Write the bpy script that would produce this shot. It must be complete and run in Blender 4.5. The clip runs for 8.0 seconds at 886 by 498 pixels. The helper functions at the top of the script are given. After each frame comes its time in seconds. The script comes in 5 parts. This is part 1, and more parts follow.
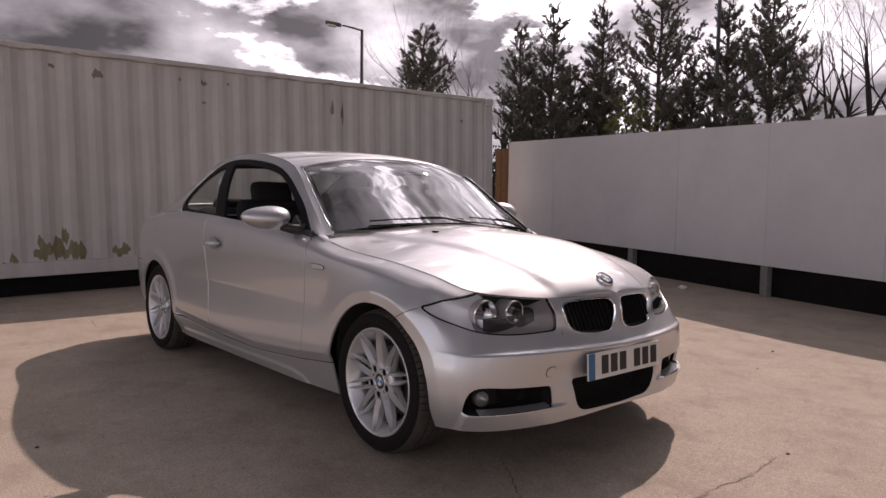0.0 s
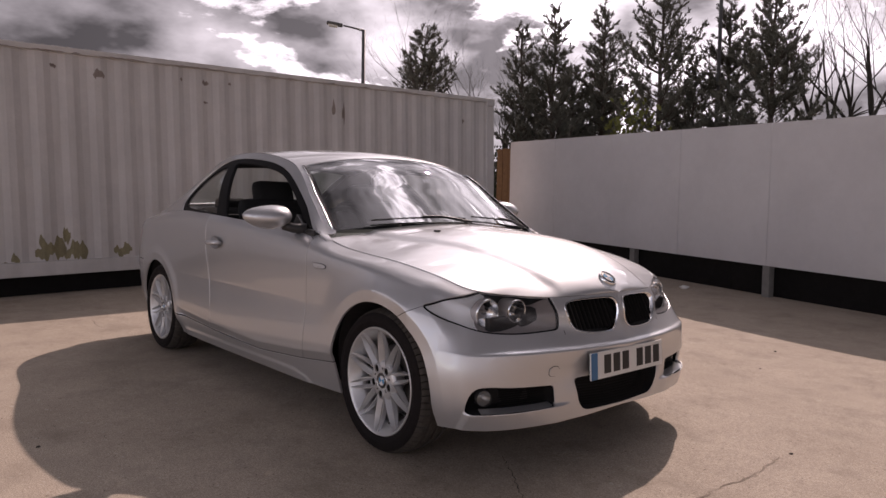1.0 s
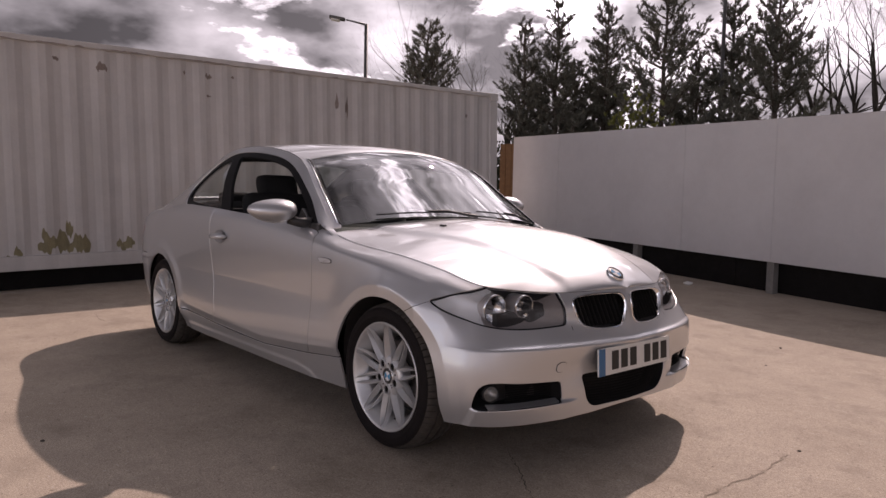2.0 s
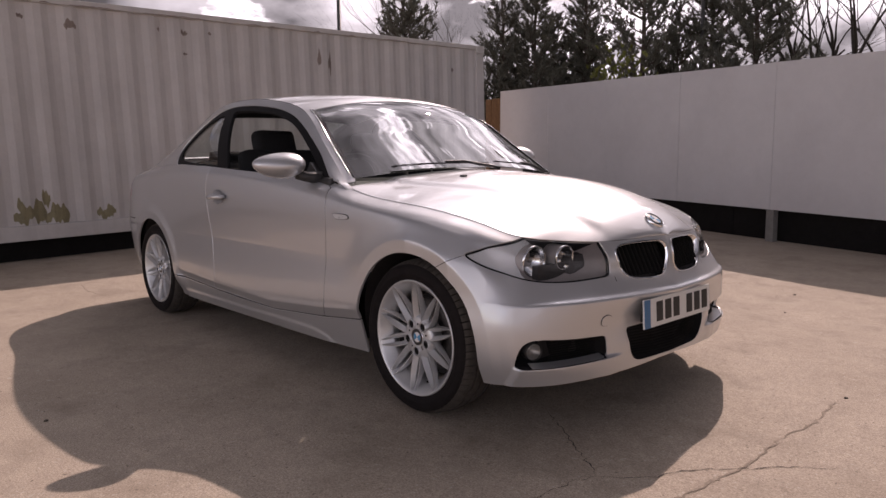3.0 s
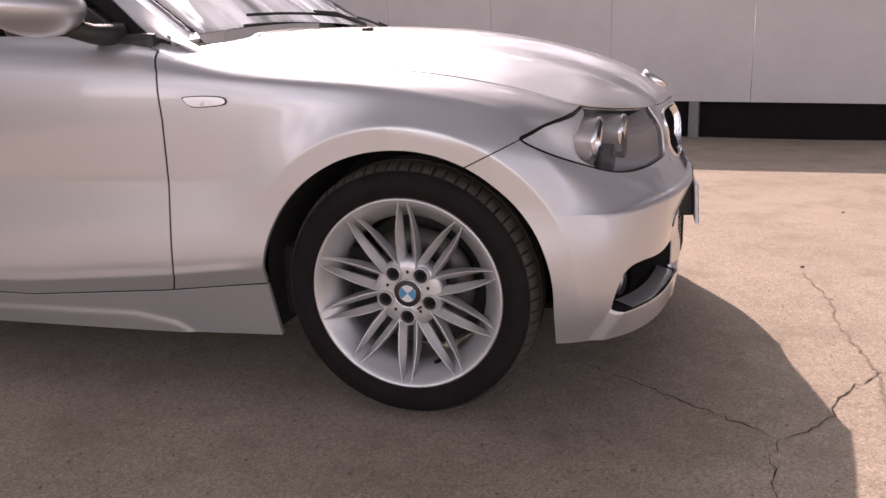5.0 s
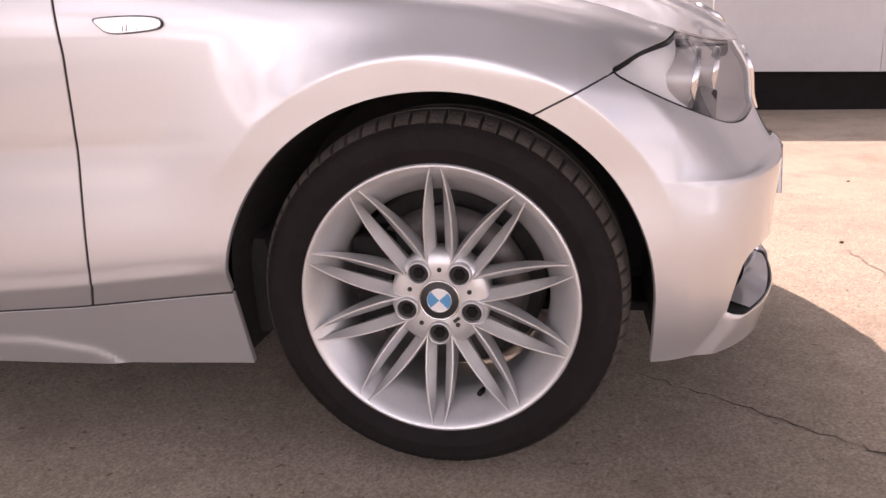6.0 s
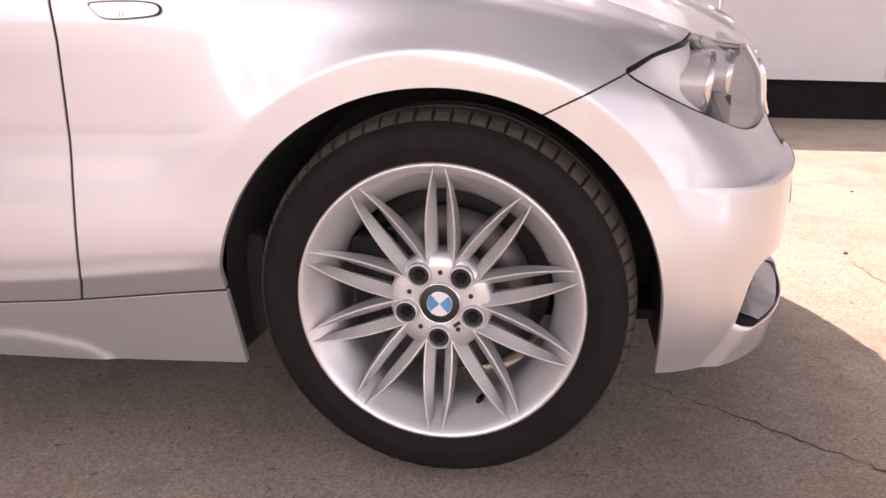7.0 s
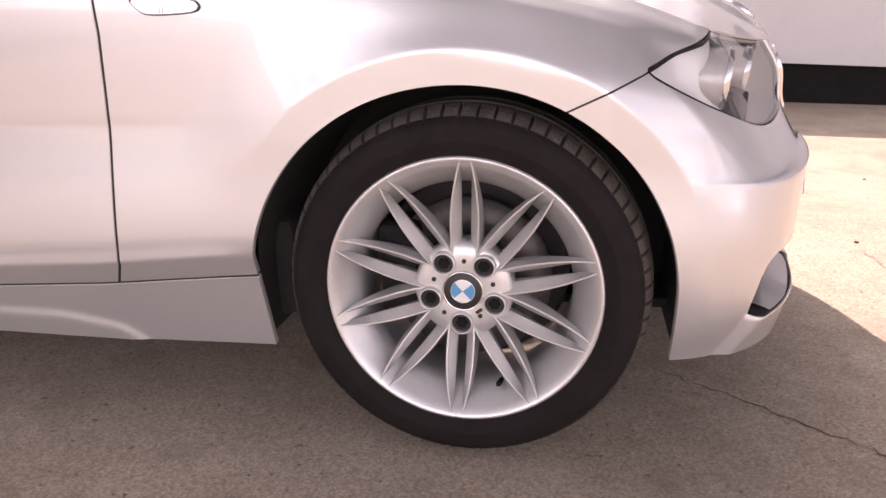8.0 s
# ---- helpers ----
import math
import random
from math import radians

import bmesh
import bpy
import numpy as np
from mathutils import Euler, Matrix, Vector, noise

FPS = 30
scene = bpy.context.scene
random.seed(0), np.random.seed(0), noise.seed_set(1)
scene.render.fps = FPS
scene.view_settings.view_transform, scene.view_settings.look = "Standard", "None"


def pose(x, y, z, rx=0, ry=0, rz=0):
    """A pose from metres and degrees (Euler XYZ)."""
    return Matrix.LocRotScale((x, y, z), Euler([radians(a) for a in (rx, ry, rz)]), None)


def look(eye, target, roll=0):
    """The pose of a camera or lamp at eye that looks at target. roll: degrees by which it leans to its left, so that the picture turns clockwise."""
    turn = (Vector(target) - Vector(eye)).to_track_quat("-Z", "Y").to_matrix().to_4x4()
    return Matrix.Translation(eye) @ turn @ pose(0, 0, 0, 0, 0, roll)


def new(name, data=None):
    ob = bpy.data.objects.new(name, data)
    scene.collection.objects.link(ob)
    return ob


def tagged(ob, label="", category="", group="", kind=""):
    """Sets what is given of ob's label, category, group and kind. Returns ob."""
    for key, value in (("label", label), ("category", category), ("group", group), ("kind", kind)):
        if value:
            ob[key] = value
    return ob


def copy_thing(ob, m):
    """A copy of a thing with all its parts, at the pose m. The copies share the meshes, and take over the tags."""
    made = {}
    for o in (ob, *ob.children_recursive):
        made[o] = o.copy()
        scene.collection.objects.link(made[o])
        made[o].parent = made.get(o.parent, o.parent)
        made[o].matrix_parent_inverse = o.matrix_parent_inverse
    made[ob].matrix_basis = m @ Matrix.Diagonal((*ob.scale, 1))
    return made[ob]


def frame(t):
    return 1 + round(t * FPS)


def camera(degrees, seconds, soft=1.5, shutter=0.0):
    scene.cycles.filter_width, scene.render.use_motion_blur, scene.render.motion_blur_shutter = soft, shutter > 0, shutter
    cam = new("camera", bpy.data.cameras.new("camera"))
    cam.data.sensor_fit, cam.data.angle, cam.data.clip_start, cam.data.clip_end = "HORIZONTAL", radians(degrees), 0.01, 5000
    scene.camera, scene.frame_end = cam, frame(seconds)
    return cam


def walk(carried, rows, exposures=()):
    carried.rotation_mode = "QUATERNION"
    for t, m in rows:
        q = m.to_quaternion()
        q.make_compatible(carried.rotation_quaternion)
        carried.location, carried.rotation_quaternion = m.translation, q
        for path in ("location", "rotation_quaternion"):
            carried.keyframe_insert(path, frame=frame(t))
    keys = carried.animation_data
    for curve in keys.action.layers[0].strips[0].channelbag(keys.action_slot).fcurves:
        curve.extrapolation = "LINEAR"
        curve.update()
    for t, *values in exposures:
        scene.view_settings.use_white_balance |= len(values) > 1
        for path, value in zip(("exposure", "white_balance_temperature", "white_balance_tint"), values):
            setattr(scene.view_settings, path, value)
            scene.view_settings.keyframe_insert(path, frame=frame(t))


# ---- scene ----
cam = camera(66.0, 8.0)
PATH = [
    (0, (2.332, -2.494, 1.049), (0.825, -1.185, 0.932), 1.0),
    (0.5, (2.329, -2.493, 1.052), (0.821, -1.185, 0.934), 1.1),
    (1, (2.324, -2.492, 1.043), (0.814, -1.185, 0.927), 1.0),
    (2.5, (2.221, -2.503, 1.035), (0.715, -1.195, 0.879), 1.3),
    (3, (2.003, -2.518, 0.981), (0.544, -1.171, 0.74), -0.5),
    (3.5, (1.625, -2.482, 0.974), (0.252, -1.063, 0.655), -2.3),
    (4, (1.235, -2.476, 0.933), (0.104, -0.857, 0.525), -3.7),
    (4.2, (1.084, -2.447, 0.890), (0.065, -0.762, 0.436), -3.6),
    (5.3, (0.372, -2.124, 0.787), (-0.091, -0.278, 0.248), -2.7),
    (5.5, (0.297, -2.04, 0.757), (-0.146, -0.194, 0.149), -2.7),
    (6, (0.214, -1.843, 0.712), (-0.152, 0.04, 0.145), -3.2),
    (6.5, (0.195, -1.812, 0.706), (-0.168, 0.068, 0.129), -2.2),
    (7, (0.2, -1.811, 0.707), (-0.157, 0.073, 0.137), -1.6),
    (7.5, (0.197, -1.82, 0.717), (-0.167, 0.056, 0.126), -0.7),
    (8, (0.182, -1.853, 0.736), (-0.196, 0.008, 0.11), -1.2),
]
walk(cam, [(t, look(eye, target, roll)) for t, eye, target, roll in PATH],
     ((0.0, 0.50, 7100, 32), (2.5, 0.54, 7150, 33), (3.5, 0.75, 7150, 33), (4.2, 1.00, 7200, 33), (5.3, 1.43, 7250, 35), (6.0, 1.90, 7500, 37), (6.5, 2.11, 7550, 37), (8.0, 2.17, 7550, 37)))
SUN_DIR = Vector((-0.344, 0.667, 0.661))

# ---- world, sun ----
world = bpy.data.worlds.new("sky")
scene.world = world
world.use_nodes = True
wn, wl = world.node_tree.nodes, world.node_tree.links
wn.clear()


def wnode(kind, **values):
    n = wn.new(kind)
    for k, v in values.items():
        n.inputs[k].default_value = v
    return n


sky = wn.new("ShaderNodeTexSky")
sky.sky_type = "NISHITA"
sky.sun_disc = False
sky.sun_elevation = radians(41.4)
sky.sun_rotation = math.atan2(SUN_DIR.x, SUN_DIR.y)
coord = wn.new("ShaderNodeTexCoord")
squash = wn.new("ShaderNodeMapping")
squash.inputs["Scale"].default_value = (1.0, 1.0, 2.1)
squash.inputs["Location"].default_value = (2.9, 1.3, 0.55)
wl.new(coord.outputs["Generated"], squash.inputs["Vector"])
big = wnode("ShaderNodeTexNoise", Scale=4.6, Detail=12.0, Roughness=0.58, Distortion=0.15)
wl.new(squash.outputs[0], big.inputs["Vector"])
dot = wn.new("ShaderNodeVectorMath")
dot.operation = "DOT_PRODUCT"
dot.inputs[1].default_value = SUN_DIR
wl.new(coord.outputs["Generated"], dot.inputs[0])
cover = wn.new("ShaderNodeValToRGB")
cover.color_ramp.elements[0].position, cover.color_ramp.elements[1].position = 0.36, 0.44
lean = wn.new("ShaderNodeMath")
lean.operation = "MULTIPLY_ADD"
lean.inputs[1].default_value = 0.07
wl.new(dot.outputs["Value"], lean.inputs[0])
wl.new(big.outputs["Fac"], lean.inputs[2])
wl.new(lean.outputs[0], cover.inputs["Fac"])
thick = wn.new("ShaderNodeValToRGB")
for e, (p, c) in zip(thick.color_ramp.elements, ((0.34, 1.0), (0.425, 0.0))):
    e.position, e.color = p, (c, c, c, 1)
wl.new(big.outputs["Fac"], thick.inputs["Fac"])
near = wn.new("ShaderNodeMapRange")
near.inputs["From Min"].default_value, near.inputs["From Max"].default_value = 0.55, 1.0
wl.new(dot.outputs["Value"], near.inputs["Value"])
# cloud light: grey bodies, and rims that whiten towards the sun
silver = wn.new("ShaderNodeMath")
silver.operation = "MULTIPLY_ADD"
silver.inputs[1].default_value, silver.inputs[2].default_value = 1.7, 0.8
wl.new(near.outputs[0], silver.inputs[0])
rim = wn.new("ShaderNodeMath")
rim.operation = "MULTIPLY"
wl.new(thick.outputs["Color"], rim.inputs[0])
wl.new(silver.outputs[0], rim.inputs[1])
glow = wn.new("ShaderNodeMath")
glow.operation = "MULTIPLY_ADD"
glow.inputs[1].default_value, glow.inputs[2].default_value = 0.30, 0.27
wl.new(near.outputs[0], glow.inputs[0])
lumps = wnode("ShaderNodeTexNoise", Scale=6.5, Detail=5.0, Roughness=0.5, Distortion=0.0)
wl.new(squash.outputs[0], lumps.inputs["Vector"])
shade = wn.new("ShaderNodeMapRange")
shade.inputs["From Min"].default_value, shade.inputs["From Max"].default_value = 0.36, 0.68
shade.inputs["To Min"].default_value, shade.inputs["To Max"].default_value = 0.28, 1.75
wl.new(lumps.outputs["Fac"], shade.inputs["Value"])
lumpy = wn.new("ShaderNodeMath")
lumpy.operation = "MULTIPLY"
wl.new(glow.outputs[0], lumpy.inputs[0])
wl.new(shade.outputs[0], lumpy.inputs[1])
total = wn.new("ShaderNodeMath")
total.operation = "ADD"
wl.new(lumpy.outputs[0], total.inputs[0])
wl.new(rim.outputs[0], total.inputs[1])
cloud = wn.new("ShaderNodeMixRGB")
cloud.blend_type, cloud.inputs["Fac"].default_value = "MULTIPLY", 1.0
cloud.inputs["Color1"].default_value = (0.88, 0.94, 1.0, 1)
wl.new(total.outputs[0], cloud.inputs["Color2"])
blue = wn.new("ShaderNodeMixRGB")
blue.blend_type, blue.inputs["Fac"].default_value = "MULTIPLY", 1.0
blue.inputs["Color2"].default_value = (0.085, 0.085, 0.085, 1)
wl.new(sky.outputs[0], blue.inputs["Color1"])
both = wn.new("ShaderNodeMixRGB")
wl.new(cover.outputs["Color"], both.inputs["Fac"])
wl.new(blue.outputs[0], both.inputs["Color1"])
wl.new(cloud.outputs[0], both.inputs["Color2"])
backg = wn.new("ShaderNodeBackground")
backg.inputs["Strength"].default_value = 6.25
# how light the clouds are: white where the sun shines on them, dark against it, bright again close round the sun
def curve_node(value, points, top):
    """A smooth curve through (place from 0 to 1, level) pairs."""
    ramp = wn.new("ShaderNodeValToRGB")
    ramp.color_ramp.interpolation = "EASE"
    els = ramp.color_ramp.elements
    while len(els) < len(points):
        els.new(0.5)
    for e, (p, v) in zip(els, points):
        e.position, e.color = p, (v / top, v / top, v / top, 1)
    wl.new(value, ramp.inputs["Fac"])
    return ramp.outputs["Color"]


half = wn.new("ShaderNodeMath")
half.operation = "MULTIPLY_ADD"
half.inputs[1].default_value, half.inputs[2].default_value = 0.5, 0.5
wl.new(dot.outputs["Value"], half.inputs[0])
split = wn.new("ShaderNodeSeparateXYZ")
wl.new(coord.outputs["Generated"], split.inputs[0])
fall = curve_node(half.outputs[0], ((0.25, 1.2), (0.45, 0.66), (0.60, 0.30), (0.70, 0.23), (0.80, 0.22), (0.88, 0.30), (0.94, 0.55), (1.0, 1.5)), 2.0)
height = curve_node(split.outputs["Z"], ((0.10, 1.85), (0.45, 0.80), (0.66, 0.55), (0.85, 0.75), (1.0, 1.0)), 2.0)
level = wn.new("ShaderNodeMixRGB")
level.blend_type, level.inputs["Fac"].default_value = "MULTIPLY", 1.0
wl.new(fall, level.inputs["Color1"])
wl.new(height, level.inputs["Color2"])
dimmed = wn.new("ShaderNodeMixRGB")
dimmed.blend_type, dimmed.inputs["Fac"].default_value = "MULTIPLY", 1.0
wl.new(both.outputs[0], dimmed.inputs["Color1"])
# and lighter on the sun's side than ahead of the car
tilt_x = wn.new("ShaderNodeMath")
tilt_x.operation = "MULTIPLY_ADD"
tilt_x.inputs[1].default_value, tilt_x.inputs[2].default_value = -0.42, 1.0
wl.new(split.outputs["X"], tilt_x.inputs[0])
levelled = wn.new("ShaderNodeMixRGB")
levelled.blend_type, levelled.inputs["Fac"].default_value = "MULTIPLY", 1.0
wl.new(level.outputs[0], levelled.inputs["Color1"])
wl.new(tilt_x.outputs[0], levelled.inputs["Color2"])
wl.new(levelled.outputs[0], dimmed.inputs["Color2"])
wl.new(dimmed.outputs[0], backg.inputs["Color"])
wout = wn.new("ShaderNodeOutputWorld")
wl.new(backg.outputs[0], wout.inputs["Surface"])

sun = new("sun", bpy.data.lights.new("sun", "SUN"))
sun.data.energy, sun.data.angle, sun.data.color = 2.15, radians(0.53), (1.0, 0.93, 0.84)
sun.matrix_world = look(SUN_DIR * 50, (0, 0, 0))


# ---- materials ----
def material(name, colour, rough=0.5, metal=0.0, coat=0.0, noise_scale=0.0, vary=0.0, bump=0.0, bump_scale=0.0, spec=0.5, colour2=None, coords="Object"):
    m = bpy.data.materials.new(name)
    m.use_nodes = True
    nt = m.node_tree
    b = nt.nodes["Principled BSDF"]
    b.inputs["Base Color"].default_value = (*colour, 1)
    b.inputs["Roughness"].default_value, b.inputs["Metallic"].default_value = rough, metal
    b.inputs["Specular IOR Level"].default_value = spec
    b.inputs["Coat Weight"].default_value, b.inputs["Coat Roughness"].default_value = coat, 0.03
    tc = nt.nodes.new("ShaderNodeTexCoord")
    if noise_scale:
        n1 = nt.nodes.new("ShaderNodeTexNoise")
        n1.inputs["Scale"].default_value, n1.inputs["Detail"].default_value = noise_scale, 6
        n1.inputs["Roughness"].default_value = 0.80
        nt.links.new(tc.outputs[coords], n1.inputs["Vector"])
        mix = nt.nodes.new("ShaderNodeMixRGB")
        c2 = colour2 or tuple(c * (1 - vary) for c in colour)
        mix.inputs["Color1"].default_value, mix.inputs["Color2"].default_value = (*colour, 1), (*c2, 1)
        ramp = nt.nodes.new("ShaderNodeMapRange")
        ramp.inputs["From Min"].default_value, ramp.inputs["From Max"].default_value = 0.35, 0.68
        nt.links.new(n1.outputs["Fac"], ramp.inputs["Value"])
        nt.links.new(ramp.outputs[0], mix.inputs["Fac"])
        nt.links.new(mix.outputs[0], b.inputs["Base Color"])
    if bump:
        n2 = nt.nodes.new("ShaderNodeTexNoise")
        n2.inputs["Scale"].default_value, n2.inputs["Detail"].default_value = bump_scale, 4
        nt.links.new(tc.outputs[coords], n2.inputs["Vector"])
        bn = nt.nodes.new("ShaderNodeBump")
        bn.inputs["Strength"].default_value, bn.inputs["Distance"].default_value = bump, 0.01
        nt.links.new(n2.outputs["Fac"], bn.inputs["Height"])
        nt.links.new(bn.outputs[0], b.inputs["Normal"])
    return m


def glass(name, tint, gloss=0.015, base=0.06, curve=4.0):
    m = bpy.data.materials.new(name)
    m.use_nodes = True
    nt = m.node_tree
    nt.nodes.clear()
    t, g = nt.nodes.new("ShaderNodeBsdfTransparent"), nt.nodes.new("ShaderNodeBsdfGlossy")
    t.inputs["Color"].default_value = (*tint, 1)
    g.inputs["Roughness"].default_value = gloss
    lw = nt.nodes.new("ShaderNodeLayerWeight")
    lw.inputs["Blend"].default_value = 0.5
    p = nt.nodes.new("ShaderNodeMath")
    p.operation = "POWER"
    p.inputs[1].default_value = curve
    nt.links.new(lw.outputs["Facing"], p.inputs[0])
    f = nt.nodes.new("ShaderNodeMath")
    f.operation = "MULTIPLY_ADD"
    f.inputs[1].default_value, f.inputs[2].default_value = 0.93, base
    nt.links.new(p.outputs[0], f.inputs[0])
    mix, out = nt.nodes.new("ShaderNodeMixShader"), nt.nodes.new("ShaderNodeOutputMaterial")
    nt.links.new(f.outputs[0], mix.inputs[0])
    nt.links.new(t.outputs[0], mix.inputs[1])
    nt.links.new(g.outputs[0], mix.inputs[2])
    nt.links.new(mix.outputs[0], out.inputs["Surface"])
    return m


PAINT = material("silver_metallic_paint", (0.585, 0.592, 0.606), 0.40, 0.70, 1.0, 900, 0.10)
PAINT.node_tree.nodes["Principled BSDF"].inputs["Coat IOR"].default_value = 1.62
DARK = material("black_plastic", (0.028, 0.028, 0.029), 0.5, 0, 0, 40, 0.3, 0.15, 300)
GLOSSBLACK = material("gloss_black_trim", (0.014, 0.014, 0.015), 0.5, spec=0.06)
VOID = material("dark_liner_and_shade", (0.034, 0.031, 0.031), 0.9, bump=0.3, bump_scale=60, noise_scale=12, vary=0.4)
CHROME = material("chrome", (0.78, 0.78, 0.78), 0.08, 1.0)
ALLOY = material("silver_alloy", (0.60, 0.605, 0.61), 0.40, 0.66, 0.6, 60, 0.08)
RUBBER = material("tyre_rubber", (0.0105, 0.0085, 0.0086), 0.75, 0, 0, 14, 0, 0.2, 220, 0.12, (0.0165, 0.0135, 0.0135))
# tread rubber lightened in its colour, as if light fell on it
TREAD = material("lit_tread_rubber", (0.085, 0.075, 0.066), 0.9, 0, 0, 30, 0.4, 0.3, 200, 0.2)
STEEL = material("brake_steel", (0.24, 0.23, 0.225), 0.35, 1.0, 0, 80, 0.3)
GLASS = glass("window_glass", (0.80, 0.84, 0.82))
SCREEN = glass("windscreen_glass", (0.50, 0.56, 0.54), 0.010, 0.09, 2.7)
LENS = glass("lamp_lens", (0.93, 0.94, 0.95))
REFLECT = material("lamp_reflector", (0.88, 0.88, 0.89), 0.38, 0.85)
AMBER = material("amber_plastic", (0.66, 0.30, 0.16), 0.2)
REDLENS = material("red_lamp_plastic", (0.35, 0.02, 0.02), 0.15, coat=1)
CLOTH = material("black_seat_cloth", (0.025, 0.025, 0.027), 0.9, 0, 0, 120, 0.4, 0.3, 500)
WHITEP = material("plate_white", (0.72, 0.72, 0.70), 0.35, 0, 0, 30, 0.05)
BLUEP = material("plate_blue", (0.03, 0.15, 0.32), 0.35)
INK = material("plate_black", (0.015, 0.015, 0.015), 0.5)
ROUND_BLUE = material("roundel_blue", (0.06, 0.28, 0.50), 0.25, 0, 1)
ROUND_WHITE = material("roundel_white", (0.70, 0.70, 0.70), 0.3, 0, 1)

# ---- mesh helpers ----
def part(name, verts, faces, mat, parent=None, label="", smooth=False, normals=None):
    me = bpy.data.meshes.new(name)
    me.from_pydata([tuple(float(c) for c in v) for v in verts], [], [tuple(f) for f in faces])
    me.materials.append(mat)
    if smooth:
        me.polygons.foreach_set("use_smooth", [True] * len(me.polygons))
    if normals is not None:
        me.normals_split_custom_set_from_vertices([tuple(float(c) for c in n) for n in normals])
    me.update()
    ob = new(name, me)
    ob.parent = parent
    if label:
        ob["label"] = label
    return ob


def part_bm(name, bm, mat, parent=None, label="", smooth=False):
    me = bpy.data.meshes.new(name)
    bmesh.ops.recalc_face_normals(bm, faces=bm.faces)
    bm.to_mesh(me)
    bm.free()
    me.materials.append(mat)
    if smooth:
        me.polygons.foreach_set("use_smooth", [True] * len(me.polygons))
    ob = new(name, me)
    ob.parent = parent
    if label:
        ob["label"] = label
    return ob


def thing(name, label, category, group="", kind=""):
    return tagged(new(name), label, category, group, kind)


def box_bm(size, at=(0, 0, 0), bevel=0.0, turn=None, bm=None):
    bm = bm or bmesh.new()
    made = bmesh.ops.create_cube(bm, size=1)["verts"]
    m = Matrix.Translation(at) @ (turn or Matrix()) @ Matrix.Diagonal((*size, 1))
    bmesh.ops.transform(bm, matrix=m, verts=made)
    if bevel:
        edges = list({e for v in made for e in v.link_edges})
        bmesh.ops.bevel(bm, geom=edges, offset=bevel, segments=2, affect="EDGES", profile=0.6)
    return bm


def spline(ctrl, ts):
    """Catmull-Rom through ctrl at the numbers ts (0 is the first point, 1 the second)."""
    c = np.array(ctrl, float)
    c = np.vstack([2 * c[0] - c[1], c, 2 * c[-1] - c[-2]])
    ts = np.clip(np.asarray(ts, float), 0, len(c) - 3 - 1e-9)
    i = ts.astype(int)
    f = (ts - i)[:, None]
    a, b, d, e = c[i], c[i + 1], c[i + 2], c[i + 3]
    return 0.5 * (2 * b + (d - a) * f + (2 * a - 5 * b + 4 * d - e) * f**2 + (3 * b - a - 3 * d + e) * f**3)


def tube(points, radius, sides=8, closed=False, cap=True):
    """Verts and faces of a round bar along the points; radius may be a list."""
    pts = [Vector(p) for p in points]
    rad = radius if isinstance(radius, (list, tuple)) else [radius] * len(pts)
    verts, faces, n = [], [], len(pts)
    for i, p in enumerate(pts):
        a, b = (pts[i - 1], pts[(i + 1) % n]) if closed else (pts[max(i - 1, 0)], pts[min(i + 1, n - 1)])
        d = (b - a).normalized()
        s = d.cross(Vector((0, 0, 1)) if abs(d.z) < 0.9 else Vector((1, 0, 0))).normalized()
        t = d.cross(s)
        verts += [p + rad[i] * (s * math.cos(2 * math.pi * k / sides) + t * math.sin(2 * math.pi * k / sides)) for k in range(sides)]
    for i in range(n if closed else n - 1):
        for k in range(sides):
            a, b = i * sides, (i + 1) % n * sides
            faces.append((a + k, a + (k + 1) % sides, b + (k + 1) % sides, b + k))
    if cap and not closed:
        faces += [tuple(range(sides))[::-1], tuple(range((n - 1) * sides, n * sides))]
    return verts, faces


def lathe(profile, steps, axis_y=True):
    """Turns (radius, y) pairs round the y axis."""
    verts, faces, n = [], [], len(profile)
    for k in range(steps):
        a = 2 * math.pi * k / steps
        verts += [(r * math.cos(a), y, r * math.sin(a)) for r, y in profile]
    for k in range(steps):
        for i in range(n - 1):
            a, b = k * n, (k + 1) % steps * n
            faces.append((a + i, b + i, b + i + 1, a + i + 1))
    return verts, faces


def prism(outline, y0, y1):
    """An outline in x, z pulled out from y0 to y1."""
    n = len(outline)
    verts = [(x, y0, z) for x, z in outline] + [(x, y1, z) for x, z in outline]
    faces = [tuple(range(n)), tuple(range(2 * n - 1, n - 1, -1))]
    return verts, faces + [(i, i + n, (i + 1) % n + n, (i + 1) % n) for i in range(n)]


def moved(vf, m):
    return [m @ Vector(v) for v in vf[0]], vf[1]


def joined(*many):
    verts, faces = [], []
    for v, f in many:
        k = len(verts)
        verts += list(v)
        faces += [tuple(i + k for i in g) for g in f]
    return verts, faces


def smoothstep(a, b, x):
    t = np.clip((x - a) / (b - a), 0, 1)
    return t * t * (3 - 2 * t)


def ground_z(x, y):
    """The yard: level under the car, rising gently to the container and the hoarding."""
    s = -0.0302 * (x + 1.3) + 0.0302 * y - 0.05
    h = 0.5 * (s + math.sqrt(s * s + 0.03**2))
    dx, dy = max(-3.4 - x, 0, x - 0.8), max(-1.0 - y, 0, y - 1.0)
    t = min(max(math.hypot(dx, dy) / 1.4, 0), 1)
    h = min(h, 0.45)
    return h * t * t * (3 - 2 * t) + 0.003


